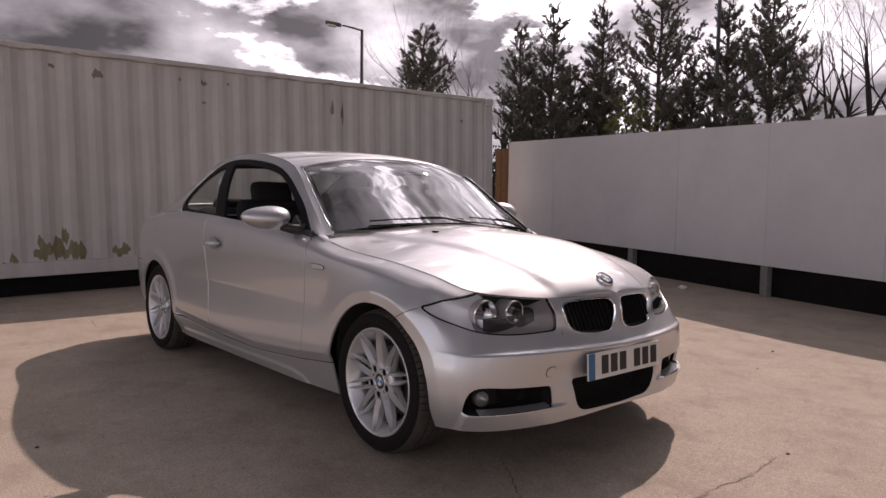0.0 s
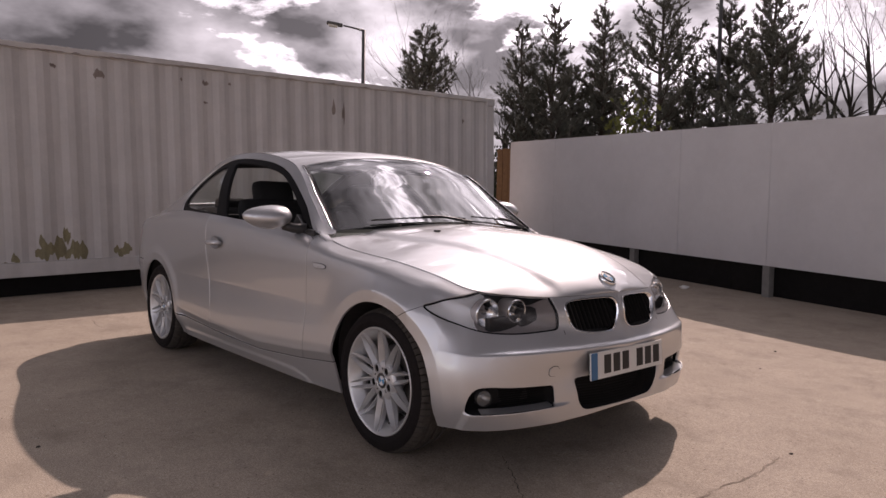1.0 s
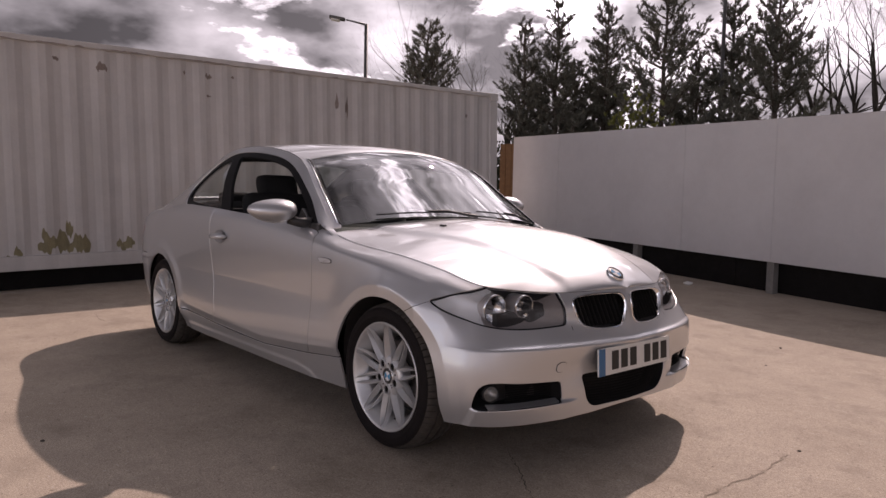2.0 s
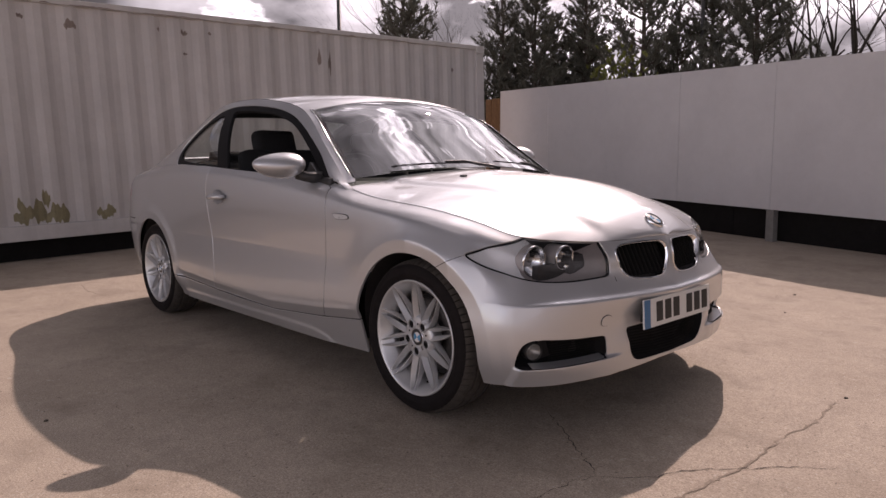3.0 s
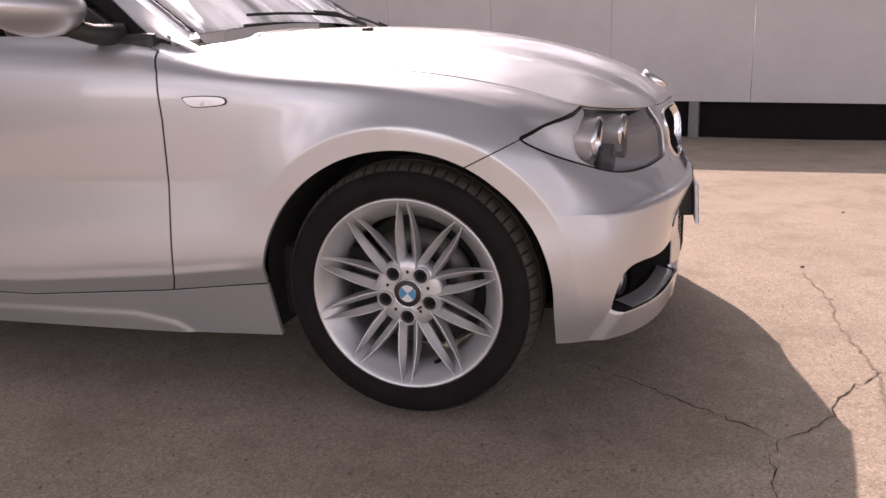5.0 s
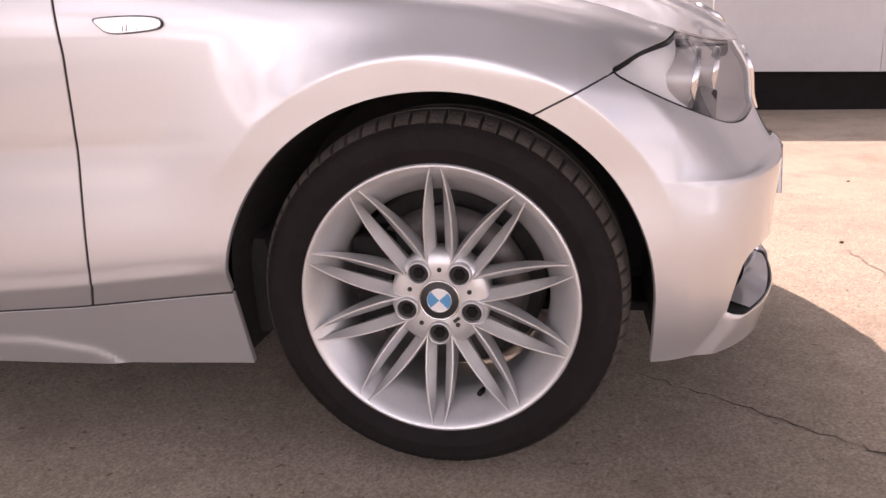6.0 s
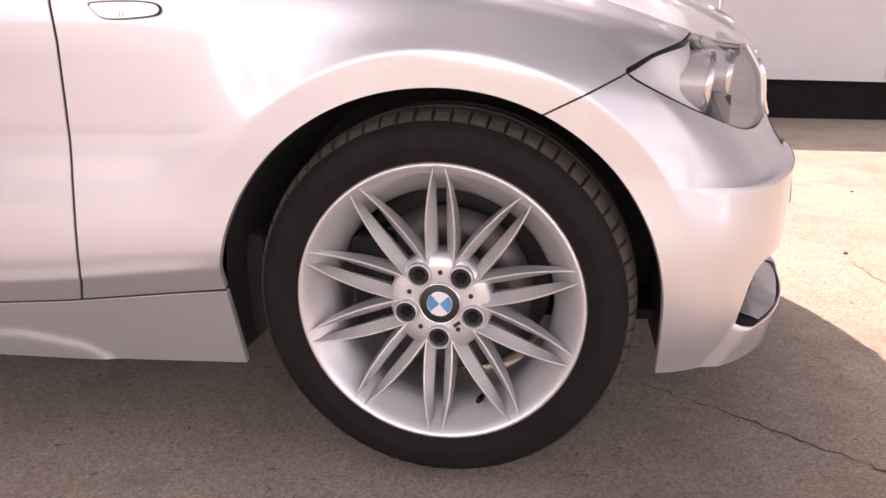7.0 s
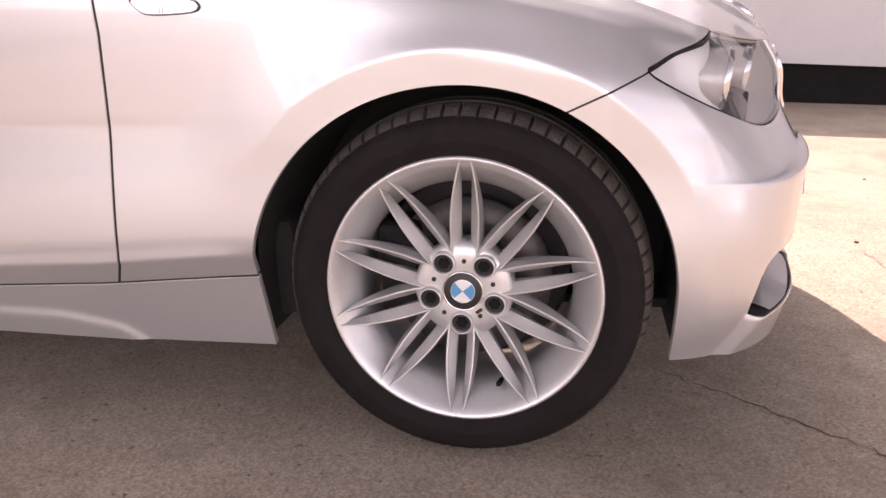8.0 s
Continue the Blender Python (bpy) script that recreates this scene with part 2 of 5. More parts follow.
# ---- ground ----
def concrete_material():
    m = material("worn_concrete", (0.465, 0.392, 0.318), 0.85, 0, 0, 0.9, 0, 0.25, 420, 0.3, (0.355, 0.292, 0.230))
    nt = m.node_tree
    b = nt.nodes["Principled BSDF"]
    base = b.inputs["Base Color"].links[0].from_socket
    tc = next(n for n in nt.nodes if n.type == "TEX_COORD")
    fine = nt.nodes.new("ShaderNodeTexNoise")
    fine.inputs["Scale"].default_value, fine.inputs["Detail"].default_value = 190, 4
    nt.links.new(tc.outputs["Object"], fine.inputs["Vector"])
    grit = nt.nodes.new("ShaderNodeMapRange")
    grit.inputs["From Min"].default_value, grit.inputs["From Max"].default_value = 0.3, 0.7
    grit.inputs["To Min"].default_value, grit.inputs["To Max"].default_value = 0.64, 1.28
    nt.links.new(fine.outputs["Fac"], grit.inputs["Value"])
    mul = nt.nodes.new("ShaderNodeMixRGB")
    mul.blend_type, mul.inputs["Fac"].default_value = "MULTIPLY", 1
    nt.links.new(base, mul.inputs["Color1"])
    nt.links.new(grit.outputs[0], mul.inputs["Color2"])
    # pale and dark grains of the aggregate
    for scale, lo, hi, tone in ((75, 0.66, 0.72, (0.55, 0.50, 0.44, 1)), (55, 0.67, 0.74, (0.10, 0.08, 0.06, 1)), (24, 0.69, 0.74, (0.50, 0.45, 0.38, 1))):
        speck = nt.nodes.new("ShaderNodeTexNoise")
        speck.inputs["Scale"].default_value, speck.inputs["Detail"].default_value = scale, 2.0
        nt.links.new(tc.outputs["Object"], speck.inputs["Vector"])
        lim = nt.nodes.new("ShaderNodeMapRange")
        lim.inputs["From Min"].default_value, lim.inputs["From Max"].default_value, lim.inputs["To Max"].default_value = lo, hi, 0.7
        nt.links.new(speck.outputs["Fac"], lim.inputs["Value"])
        over = nt.nodes.new("ShaderNodeMixRGB")
        over.inputs["Color2"].default_value = tone
        nt.links.new(lim.outputs[0], over.inputs["Fac"])
        nt.links.new(mul.outputs[0], over.inputs["Color1"])
        mul = over
    # pale scuffs drawn out across the yard
    drawn = nt.nodes.new("ShaderNodeMapping")
    drawn.inputs["Scale"].default_value, drawn.inputs["Rotation"].default_value = (1.0, 4.5, 1.0), (0, 0, 0.35)
    nt.links.new(tc.outputs["Object"], drawn.inputs["Vector"])
    scuff = nt.nodes.new("ShaderNodeTexNoise")
    scuff.inputs["Scale"].default_value, scuff.inputs["Detail"].default_value, scuff.inputs["Roughness"].default_value = 1.5, 9, 0.72
    nt.links.new(drawn.outputs[0], scuff.inputs["Vector"])
    lim = nt.nodes.new("ShaderNodeMapRange")
    lim.inputs["From Min"].default_value, lim.inputs["From Max"].default_value, lim.inputs["To Max"].default_value = 0.56, 0.74, 0.55
    nt.links.new(scuff.outputs["Fac"], lim.inputs["Value"])
    over = nt.nodes.new("ShaderNodeMixRGB")
    over.inputs["Color2"].default_value = (0.46, 0.40, 0.33, 1)
    nt.links.new(lim.outputs[0], over.inputs["Fac"])
    nt.links.new(mul.outputs[0], over.inputs["Color1"])
    mul = over
    # oil and water stains of middling size
    stain = nt.nodes.new("ShaderNodeTexNoise")
    stain.inputs["Scale"].default_value, stain.inputs["Detail"].default_value, stain.inputs["Roughness"].default_value = 3.1, 7, 0.7
    nt.links.new(tc.outputs["Object"], stain.inputs["Vector"])
    sr = nt.nodes.new("ShaderNodeMapRange")
    sr.inputs["From Min"].default_value, sr.inputs["From Max"].default_value = 0.50, 0.72
    sr.inputs["To Min"].default_value, sr.inputs["To Max"].default_value = 0.0, 0.5
    nt.links.new(stain.outputs["Fac"], sr.inputs["Value"])
    mix = nt.nodes.new("ShaderNodeMixRGB")
    mix.inputs["Color2"].default_value = (0.19, 0.155, 0.12, 1)
    nt.links.new(sr.outputs[0], mix.inputs["Fac"])
    nt.links.new(mul.outputs[0], mix.inputs["Color1"])
    # rough grass past the yard
    sep = nt.nodes.new("ShaderNodeSeparateXYZ")
    nt.links.new(tc.outputs["Object"], sep.inputs[0])
    past = nt.nodes.new("ShaderNodeMath")
    past.operation = "GREATER_THAN"
    past.inputs[1].default_value = 9.5
    nt.links.new(sep.outputs["Y"], past.inputs[0])
    grass = nt.nodes.new("ShaderNodeMixRGB")
    grass.inputs["Color2"].default_value = (0.06, 0.075, 0.03, 1)
    nt.links.new(past.outputs[0], grass.inputs["Fac"])
    nt.links.new(mix.outputs[0], grass.inputs["Color1"])
    nt.links.new(grass.outputs[0], b.inputs["Base Color"])
    return m


CONCRETE = concrete_material()
near_axis = [i * 0.25 for i in range(-44, 45)]
far_axis = [14, 20, 32, 60, 120, 300, 900]
axis = [-a for a in reversed(far_axis)] + near_axis + far_axis
gv = [(x, y, ground_z(x, y)) for y in axis for x in axis]
n = len(axis)
gf = [(j * n + i, j * n + i + 1, (j + 1) * n + i + 1, (j + 1) * n + i) for j in range(n - 1) for i in range(n - 1)]
ground = tagged(part("ground", gv, gf, CONCRETE, smooth=True), "worn beige concrete yard with cracks and stains", "ground", kind="structure")

# ---- shipping container ----
def container_material():
    m = material("weathered_white_paint", (0.58, 0.565, 0.555), 0.6, 0, 0, 1.1, 0, 0.2, 30, 0.4, (0.49, 0.48, 0.475))
    nt = m.node_tree
    b = nt.nodes["Principled BSDF"]
    base = b.inputs["Base Color"].links[0].from_socket
    tc = next(n for n in nt.nodes if n.type == "TEX_COORD")
    mp = nt.nodes.new("ShaderNodeMapping")
    mp.inputs["Scale"].default_value = (1, 3.0, 0.25)
    nt.links.new(tc.outputs["Object"], mp.inputs["Vector"])
    streak = nt.nodes.new("ShaderNodeTexNoise")
    streak.inputs["Scale"].default_value, streak.inputs["Detail"].default_value = 2.2, 6
    nt.links.new(mp.outputs[0], streak.inputs["Vector"])
    r = nt.nodes.new("ShaderNodeMapRange")
    r.inputs["From Min"].default_value, r.inputs["From Max"].default_value = 0.5, 0.8
    r.inputs["To Max"].default_value = 0.45
    nt.links.new(streak.outputs["Fac"], r.inputs["Value"])
    mix = nt.nodes.new("ShaderNodeMixRGB")
    mix.inputs["Color2"].default_value = (0.34, 0.33, 0.32, 1)
    nt.links.new(r.outputs[0], mix.inputs["Fac"])
    nt.links.new(base, mix.inputs["Color1"])
    nt.links.new(mix.outputs[0], b.inputs["Base Color"])
    return m


WHITESTEEL = container_material()
PEEL = material("flaked_paint_ochre", (0.27, 0.24, 0.145), 0.8, 0, 0, 9, 0, 0.4, 60, 0.3, (0.19, 0.17, 0.11))
RUST = material("rust_streak", (0.30, 0.25, 0.225), 0.85, 0, 0, 14, 0.4, 0.3, 80)
# black steel parts; also the near-black that stands for shade under the hoarding
BLACK_STEEL_SHADE = material("black_steel_and_shade", (0.013, 0.012, 0.012), 0.85, 0, 0, 6, 0.4, spec=0.12)
TIMBER = material("dark_timber", (0.05, 0.04, 0.03), 0.8, 0, 0, 20, 0.4)

CL, CH, CD = 12.19, 2.40, 2.44
container = thing("shipping_container", "long white corrugated steel shipping container with flaked paint", "shipping container")
# origin: lower front corner at the far end; local +y runs along it, local x points to the yard
container.matrix_world = pose(-5.775, 5.65, 0.475, 1.72, 0, -0.5)


def corrugated(length, height, pitch=0.278, depth=0.026):
    verts, faces, y = [], [], 0.0
    cols = []
    while y < length - pitch:
        cols += [(y, 0), (y + 0.07, 0), (y + 0.138, -depth), (y + 0.21, -depth)]
        y += pitch
    cols.append((length, 0))
    for yy, d in cols:
        verts += [(d, -yy, 0), (d, -yy, height)]
    for i in range(len(cols) - 1):
        a = 2 * i
        faces.append((a, a + 2, a + 3, a + 1))
    return verts, faces


side = moved(corrugated(CL - 0.30, CH - 0.195), Matrix.Translation((-0.03, -0.15, 0.14)))
part("side_panel", *side, WHITESTEEL, container)
back = moved(corrugated(CL - 0.30, CH - 0.195), Matrix.Translation((-CD + 0.03, -0.15, 0.14)))
part("side_panel", *back, WHITESTEEL, container)
for zz, hh in ((0.07, 0.15), (CH - 0.03, 0.06)):
    for xx in (-0.03, -CD + 0.03):
        part_bm("rail", box_bm((0.07, CL - 0.2, hh), (xx, -CL / 2, zz), 0.008), WHITESTEEL, container)
for yy in (-0.08, -CL + 0.08):
    for xx in (-0.075, -CD + 0.075):
        part_bm("corner_post", box_bm((0.15, 0.16, CH - 0.24), (xx, yy, CH / 2), 0.015), WHITESTEEL, container)
        for zz in (0.06, CH - 0.06):
            bm = box_bm((0.178, 0.162, 0.118), (xx + 0.003 * (1 if xx > -1 else -1), yy, zz), 0.01)
            part_bm("corner_casting", bm, WHITESTEEL, container)
    part_bm("end_wall", box_bm((CD - 0.3, 0.04, CH - 0.2), (-CD / 2, yy, CH / 2), 0.004), WHITESTEEL, container)
part_bm("roof_panel", box_bm((CD - 0.06, CL - 0.1, 0.03), (-CD / 2, -CL / 2, CH - 0.02), 0.005), WHITESTEEL, container)
part_bm("floor_panel", box_bm((CD - 0.1, CL - 0.1, 0.05), (-CD / 2, -CL / 2, 0.06), 0.005), BLACK_STEEL_SHADE, container)


def depth_at(along):
    """The corrugation's depth at a place along the side."""
    f = (along - 0.15) % 0.278
    if f < 0.07:
        return 0.0
    if f < 0.138:
        return -0.026 * (f - 0.07) / 0.068
    return -0.026 if f < 0.21 else -0.026 * (1 - (f - 0.21) / 0.068)


def patch(along, z, w, h, seed, mat, drips=3):
    """A flaked patch as thin vertical slivers that follow the corrugation."""
    rnd = random.Random(seed)
    verts, faces = [], []
    steps = max(int(w / 0.012), 3)
    top, bot = [], []
    wob = [rnd.uniform(0, 6.28) for _ in range(6)]
    for i in range(steps + 1):
        s = i / steps
        env = math.sin(math.pi * min(max(s, 0.02), 0.98)) ** 0.45
        up = env * (0.55 + 0.25 * math.sin(5 * s + wob[0]) + 0.2 * math.sin(13 * s + wob[1]) + 0.13 * math.sin(31 * s + wob[2]))
        dn = env * (0.45 + 0.2 * math.sin(7 * s + wob[3]) + 0.15 * math.sin(17 * s + wob[4]) + 0.12 * math.sin(37 * s + wob[5]))
        a = along + s * w
        x = depth_at(a) - 0.03 + 0.003
        verts += [(x, -a, z - dn * h / 2), (x, -a, z + up * h / 2)]
    for i in range(steps):
        faces.append((2 * i, 2 * i + 2, 2 * i + 3, 2 * i + 1))
    part("paint_flake", verts, faces, mat, container, "bare ochre patch where the white paint flaked")


for along, z, w, h, seed, mat in (
    (6.40, 0.25, 0.30, 0.40, 1, PEEL), (6.19, 0.22, 0.24, 0.34, 2, PEEL), (6.36, 0.40, 0.07, 0.34, 9, PEEL), (6.60, 0.34, 0.06, 0.24, 19, PEEL), (5.74, 0.22, 0.19, 0.26, 3, PEEL),
    (6.95, 0.13, 0.05, 0.14, 4, PEEL), (6.84, 0.17, 0.08, 0.20, 5, PEEL), (5.95, 2.15, 0.12, 0.16, 6, RUST), (6.42, 2.20, 0.05, 0.10, 7, RUST),
    (6.45, 2.21, 0.03, 0.08, 8, RUST), (4.78, 2.18, 0.09, 0.12, 11, RUST), (4.50, 2.2, 0.04, 0.08, 12, RUST), (5.1, 2.2, 0.03, 0.08, 13, RUST),
    (2.86, 1.95, 0.06, 0.55, 14, RUST), (3.02, 2.0, 0.05, 0.34, 15, RUST), (0.62, 2.0, 0.06, 0.14, 16, RUST), (4.8, 1.95, 0.06, 0.06, 17, RUST)):
    patch(along, z, w, h, seed, mat)

# brown stains along the foot of the upper rail
stain_rnd = random.Random(12)
along = 1.6
while along < 9.0:
    run = stain_rnd.uniform(0.10, 0.75)
    n = max(int(run / 0.03), 4)
    verts = []
    for i in range(n + 1):
        y = along + run * i / n
        taper = max(math.sin(math.pi * i / n), 0.0) ** 0.5
        verts += [(0.0065, -y, CH - 0.058), (0.0065, -y, CH - 0.057 + 0.014 * taper * stain_rnd.uniform(0.3, 1.0))]
    part("rust_line", verts, [(2 * i, 2 * i + 2, 2 * i + 3, 2 * i + 1) for i in range(n)], RUST, container, "brown rust line on the rail")
    along += run + stain_rnd.uniform(0.05, 0.5)

# bearers that carry the container, and the black strip that closes the gap under it
for yy in (5.0, 2.2, -0.6, -3.4, -6.0):
    bm = box_bm((2.2, 0.22, 0.30), (-7.05, yy, 0), 0.01)
    ob = tagged(part_bm("timber_bearer", bm, TIMBER), "dark timber bearer under the shipping container", "timber", "bearers under the container")
    ob.location.z = 0.475 - (5.65 - yy) * 0.030 - 0.152
gap_strip = tagged(part_bm("black_strip", box_bm((0.12, 12.0, 0.40), (-6.0, -0.43, 0), 0.006, pose(0, 0, 0, 1.72)), BLACK_STEEL_SHADE), "black strip that closes the gap under the container", "beam")
gap_strip.location.z = 0.085

# ---- hoarding ----
HOARD = material("off_white_hoarding_paint", (0.56, 0.55, 0.555), 0.7, 0, 0, 0.8, 0, 0.1, 40, 0.3, (0.49, 0.48, 0.485))
POSTGREY = material("galvanised_post", (0.24, 0.235, 0.225), 0.6, 0.2, 0, 20, 0.3)
FA, FD = Vector((-6.157, 6.415)), Vector((0.9765, -0.2155))
hoarding = thing("hoarding", "plain off-white board hoarding on short grey posts", "hoarding")
PW = 1.30
for i in range(10):
    s0, s1 = -0.02 + i * PW + 0.002, -0.02 + (i + 1) * PW - 0.002
    z0 = lambda s: 2.258 - 0.0362 * s
    verts = []
    for s in (s0, s1):
        for d in (0.0, 0.02):
            p = FA + FD * s + Vector((0.2155, 0.9765)) * (d + (0.0015 if i % 2 else 0.0))
            verts += [(p.x, p.y, z0(s) - 1.60), (p.x, p.y, z0(s))]
    faces = [(0, 4, 5, 1), (2, 3, 7, 6), (0, 1, 3, 2), (4, 6, 7, 5), (1, 5, 7, 3), (0, 2, 6, 4)]
    part("panel", verts, faces, HOARD, hoarding)
for i in range(6):
    s = 0.92 + i * 2.12
    p = FA + FD * s + Vector((0.2155, 0.9765)) * 0.075
    z0 = ground_z(p.x, p.y) - 0.05
    bm = box_bm((0.09, 0.09, 2.15 - 0.036 * s - z0), (p.x, p.y, (2.15 - 0.036 * s + z0) / 2), 0.006, Matrix.Rotation(-0.217, 4, "Z"))
    part_bm("post", bm, POSTGREY, hoarding, "grey square post")
# black boards, added as shade, close the panels' gap, set back behind the posts
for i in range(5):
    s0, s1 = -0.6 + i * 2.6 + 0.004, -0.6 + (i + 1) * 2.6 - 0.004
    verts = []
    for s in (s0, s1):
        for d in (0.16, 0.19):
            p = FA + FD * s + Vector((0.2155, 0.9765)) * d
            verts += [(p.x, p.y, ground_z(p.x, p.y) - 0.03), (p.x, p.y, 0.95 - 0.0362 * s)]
    part("gap_shade_board", verts, faces, BLACK_STEEL_SHADE, hoarding, "black board added as the shade in the gap under the panels")
# bank added behind the hoarding, its dark colour standing for shaded growth
SOIL = material("dark_soil_as_shade", (0.03, 0.026, 0.022), 0.95, 0, 0, 5, 0.5, 0.8, 25)
bv, bf = [], []
prof = ((0.28, 0.0), (0.42, 0.34), (0.9, 0.62), (2.2, 0.75), (4.0, 0.4), (5.0, 0.0))
rnd = random.Random(4)
for i in range(60):
    s = -3 + i * 0.3
    for d, h in prof:
        p = FA + FD * s + Vector((0.2155, 0.9765)) * (d + rnd.uniform(-0.03, 0.03))
        bv.append((p.x, p.y, ground_z(p.x, p.y) - 0.03 + h * rnd.uniform(0.9, 1.1)))
k = len(prof)
bf = [(i * k + j, (i + 1) * k + j, (i + 1) * k + j + 1, i * k + j + 1) for i in range(59) for j in range(k - 1)]
tagged(part("shade_bank", bv, bf, SOIL, smooth=True), "dark earth bank added behind the hoarding to keep its gap dark", "bank", kind="structure")
# brown timber fence in the gap beside the container
BROWN = material("brown_fence_wood", (0.21, 0.115, 0.055), 0.75, 0, 0, 18, 0, 0.3, 90, 0.3, (0.13, 0.075, 0.04))
wood = thing("timber_fence", "brown timber board fence between container and hoarding", "fence")
for i in range(7):
    part_bm("board", box_bm((0.14, 0.025, 2.0), (-7.0 + i * 0.15, 7.0 + 0.004 * (i % 2), 1.22), 0.004), BROWN, wood)
for zz in (0.6, 1.7):
    part_bm("rail", box_bm((1.1, 0.05, 0.09), (-6.55, 7.045, zz), 0.004), BROWN, wood)


# ---- car: surface lines ----
# stations: tail middle, tail, tail corner, rear overhang, rear axle, three on the door side, front arch rear, front axle, arch front, corner, nose, nose, nose middle
LINES = [
    [(-3.465, 0, 0.24), (-3.455, 0.35, 0.24), (-3.365, 0.62, 0.23), (-3.08, 0.78, 0.21), (-2.66, 0.8, 0.19), (-2.1, 0.8, 0.175), (-1.4, 0.79, 0.168), (-0.7, 0.79, 0.17), (-0.36, 0.79, 0.178), (0, 0.8, 0.19), (0.22, 0.8, 0.2), (0.4, 0.77, 0.203), (0.525, 0.62, 0.203), (0.592, 0.33, 0.204), (0.615, 0, 0.215)],
    [(-3.525, 0, 0.36), (-3.515, 0.35, 0.36), (-3.415, 0.66, 0.35), (-3.11, 0.81, 0.33), (-2.66, 0.845, 0.32), (-2.1, 0.838, 0.295), (-1.4, 0.832, 0.255), (-0.7, 0.832, 0.298), (-0.36, 0.832, 0.328), (0, 0.845, 0.32), (0.22, 0.838, 0.3), (0.425, 0.785, 0.29), (0.545, 0.62, 0.285), (0.6, 0.33, 0.285), (0.62, 0, 0.29)],
    [(-3.565, 0, 0.46), (-3.555, 0.35, 0.46), (-3.445, 0.68, 0.45), (-3.13, 0.825, 0.43), (-2.66, 0.862, 0.42), (-2.1, 0.86, 0.4), (-1.4, 0.856, 0.335), (-0.7, 0.856, 0.37), (-0.36, 0.856, 0.395), (0, 0.862, 0.42), (0.22, 0.852, 0.41), (0.435, 0.792, 0.4), (0.555, 0.62, 0.385), (0.608, 0.33, 0.385), (0.63, 0, 0.385)],
    [(-3.605, 0, 0.58), (-3.595, 0.35, 0.58), (-3.475, 0.69, 0.58), (-3.16, 0.83, 0.58), (-2.66, 0.866, 0.58), (-2.1, 0.859, 0.57), (-1.4, 0.849, 0.56), (-0.7, 0.848, 0.56), (-0.36, 0.849, 0.56), (0, 0.86, 0.56), (0.22, 0.842, 0.508), (0.435, 0.778, 0.49), (0.562, 0.6, 0.49), (0.645, 0.31, 0.49), (0.669, 0, 0.486)],
    [(-3.565, 0, 0.62), (-3.555, 0.35, 0.62), (-3.437, 0.69, 0.62), (-3.13, 0.842, 0.63), (-2.66, 0.868, 0.64), (-2.1, 0.862, 0.63), (-1.4, 0.852, 0.62), (-0.7, 0.85, 0.62), (-0.36, 0.849, 0.62), (0, 0.856, 0.61), (0.22, 0.834, 0.548), (0.428, 0.769, 0.515), (0.538, 0.588, 0.512), (0.622, 0.305, 0.511), (0.648, 0, 0.507)],
    [(-3.53, 0, 0.8), (-3.52, 0.35, 0.8), (-3.41, 0.68, 0.8), (-3.12, 0.832, 0.81), (-2.66, 0.864, 0.835), (-2.1, 0.872, 0.83), (-1.4, 0.867, 0.815), (-0.7, 0.858, 0.8), (-0.36, 0.853, 0.78), (0, 0.846, 0.745), (0.22, 0.805, 0.697), (0.385, 0.728, 0.63), (0.485, 0.575, 0.585), (0.588, 0.31, 0.572), (0.63, 0, 0.565)],
    [(-3.45, 0, 0.92), (-3.44, 0.35, 0.92), (-3.33, 0.67, 0.91), (-3.09, 0.808, 0.92), (-2.66, 0.848, 0.94), (-2.1, 0.864, 0.945), (-1.4, 0.858, 0.915), (-0.7, 0.838, 0.88), (-0.36, 0.832, 0.83), (0, 0.816, 0.79), (0.22, 0.773, 0.743), (0.377, 0.704, 0.69), (0.47, 0.555, 0.655), (0.578, 0.31, 0.638), (0.623, 0, 0.635)],
    [(-3.36, 0, 0.99), (-3.35, 0.35, 0.985), (-3.25, 0.64, 0.97), (-3.02, 0.725, 0.98), (-2.66, 0.785, 0.995), (-2.1, 0.825, 1.005), (-1.4, 0.828, 0.968), (-0.7, 0.785, 0.925), (-0.36, 0.75, 0.852), (0, 0.742, 0.815), (0.22, 0.705, 0.772), (0.362, 0.65, 0.726), (0.445, 0.52, 0.705), (0.55, 0.31, 0.694), (0.599, 0, 0.7)],
]
FRONT_C, REAR_C, ARCH_R = (0.005, 0.315), (-2.655, 0.315), 0.338


def arch_radius(a, cx, cz):
    """Distance from the wheel's middle; the opening reaches a little further behind the front wheel."""
    dx = a[:, 0] - cx
    return np.hypot(np.where((dx < 0) & (cx > -1), dx * 0.945, dx), np.maximum(a[:, 2] - cz, 0))


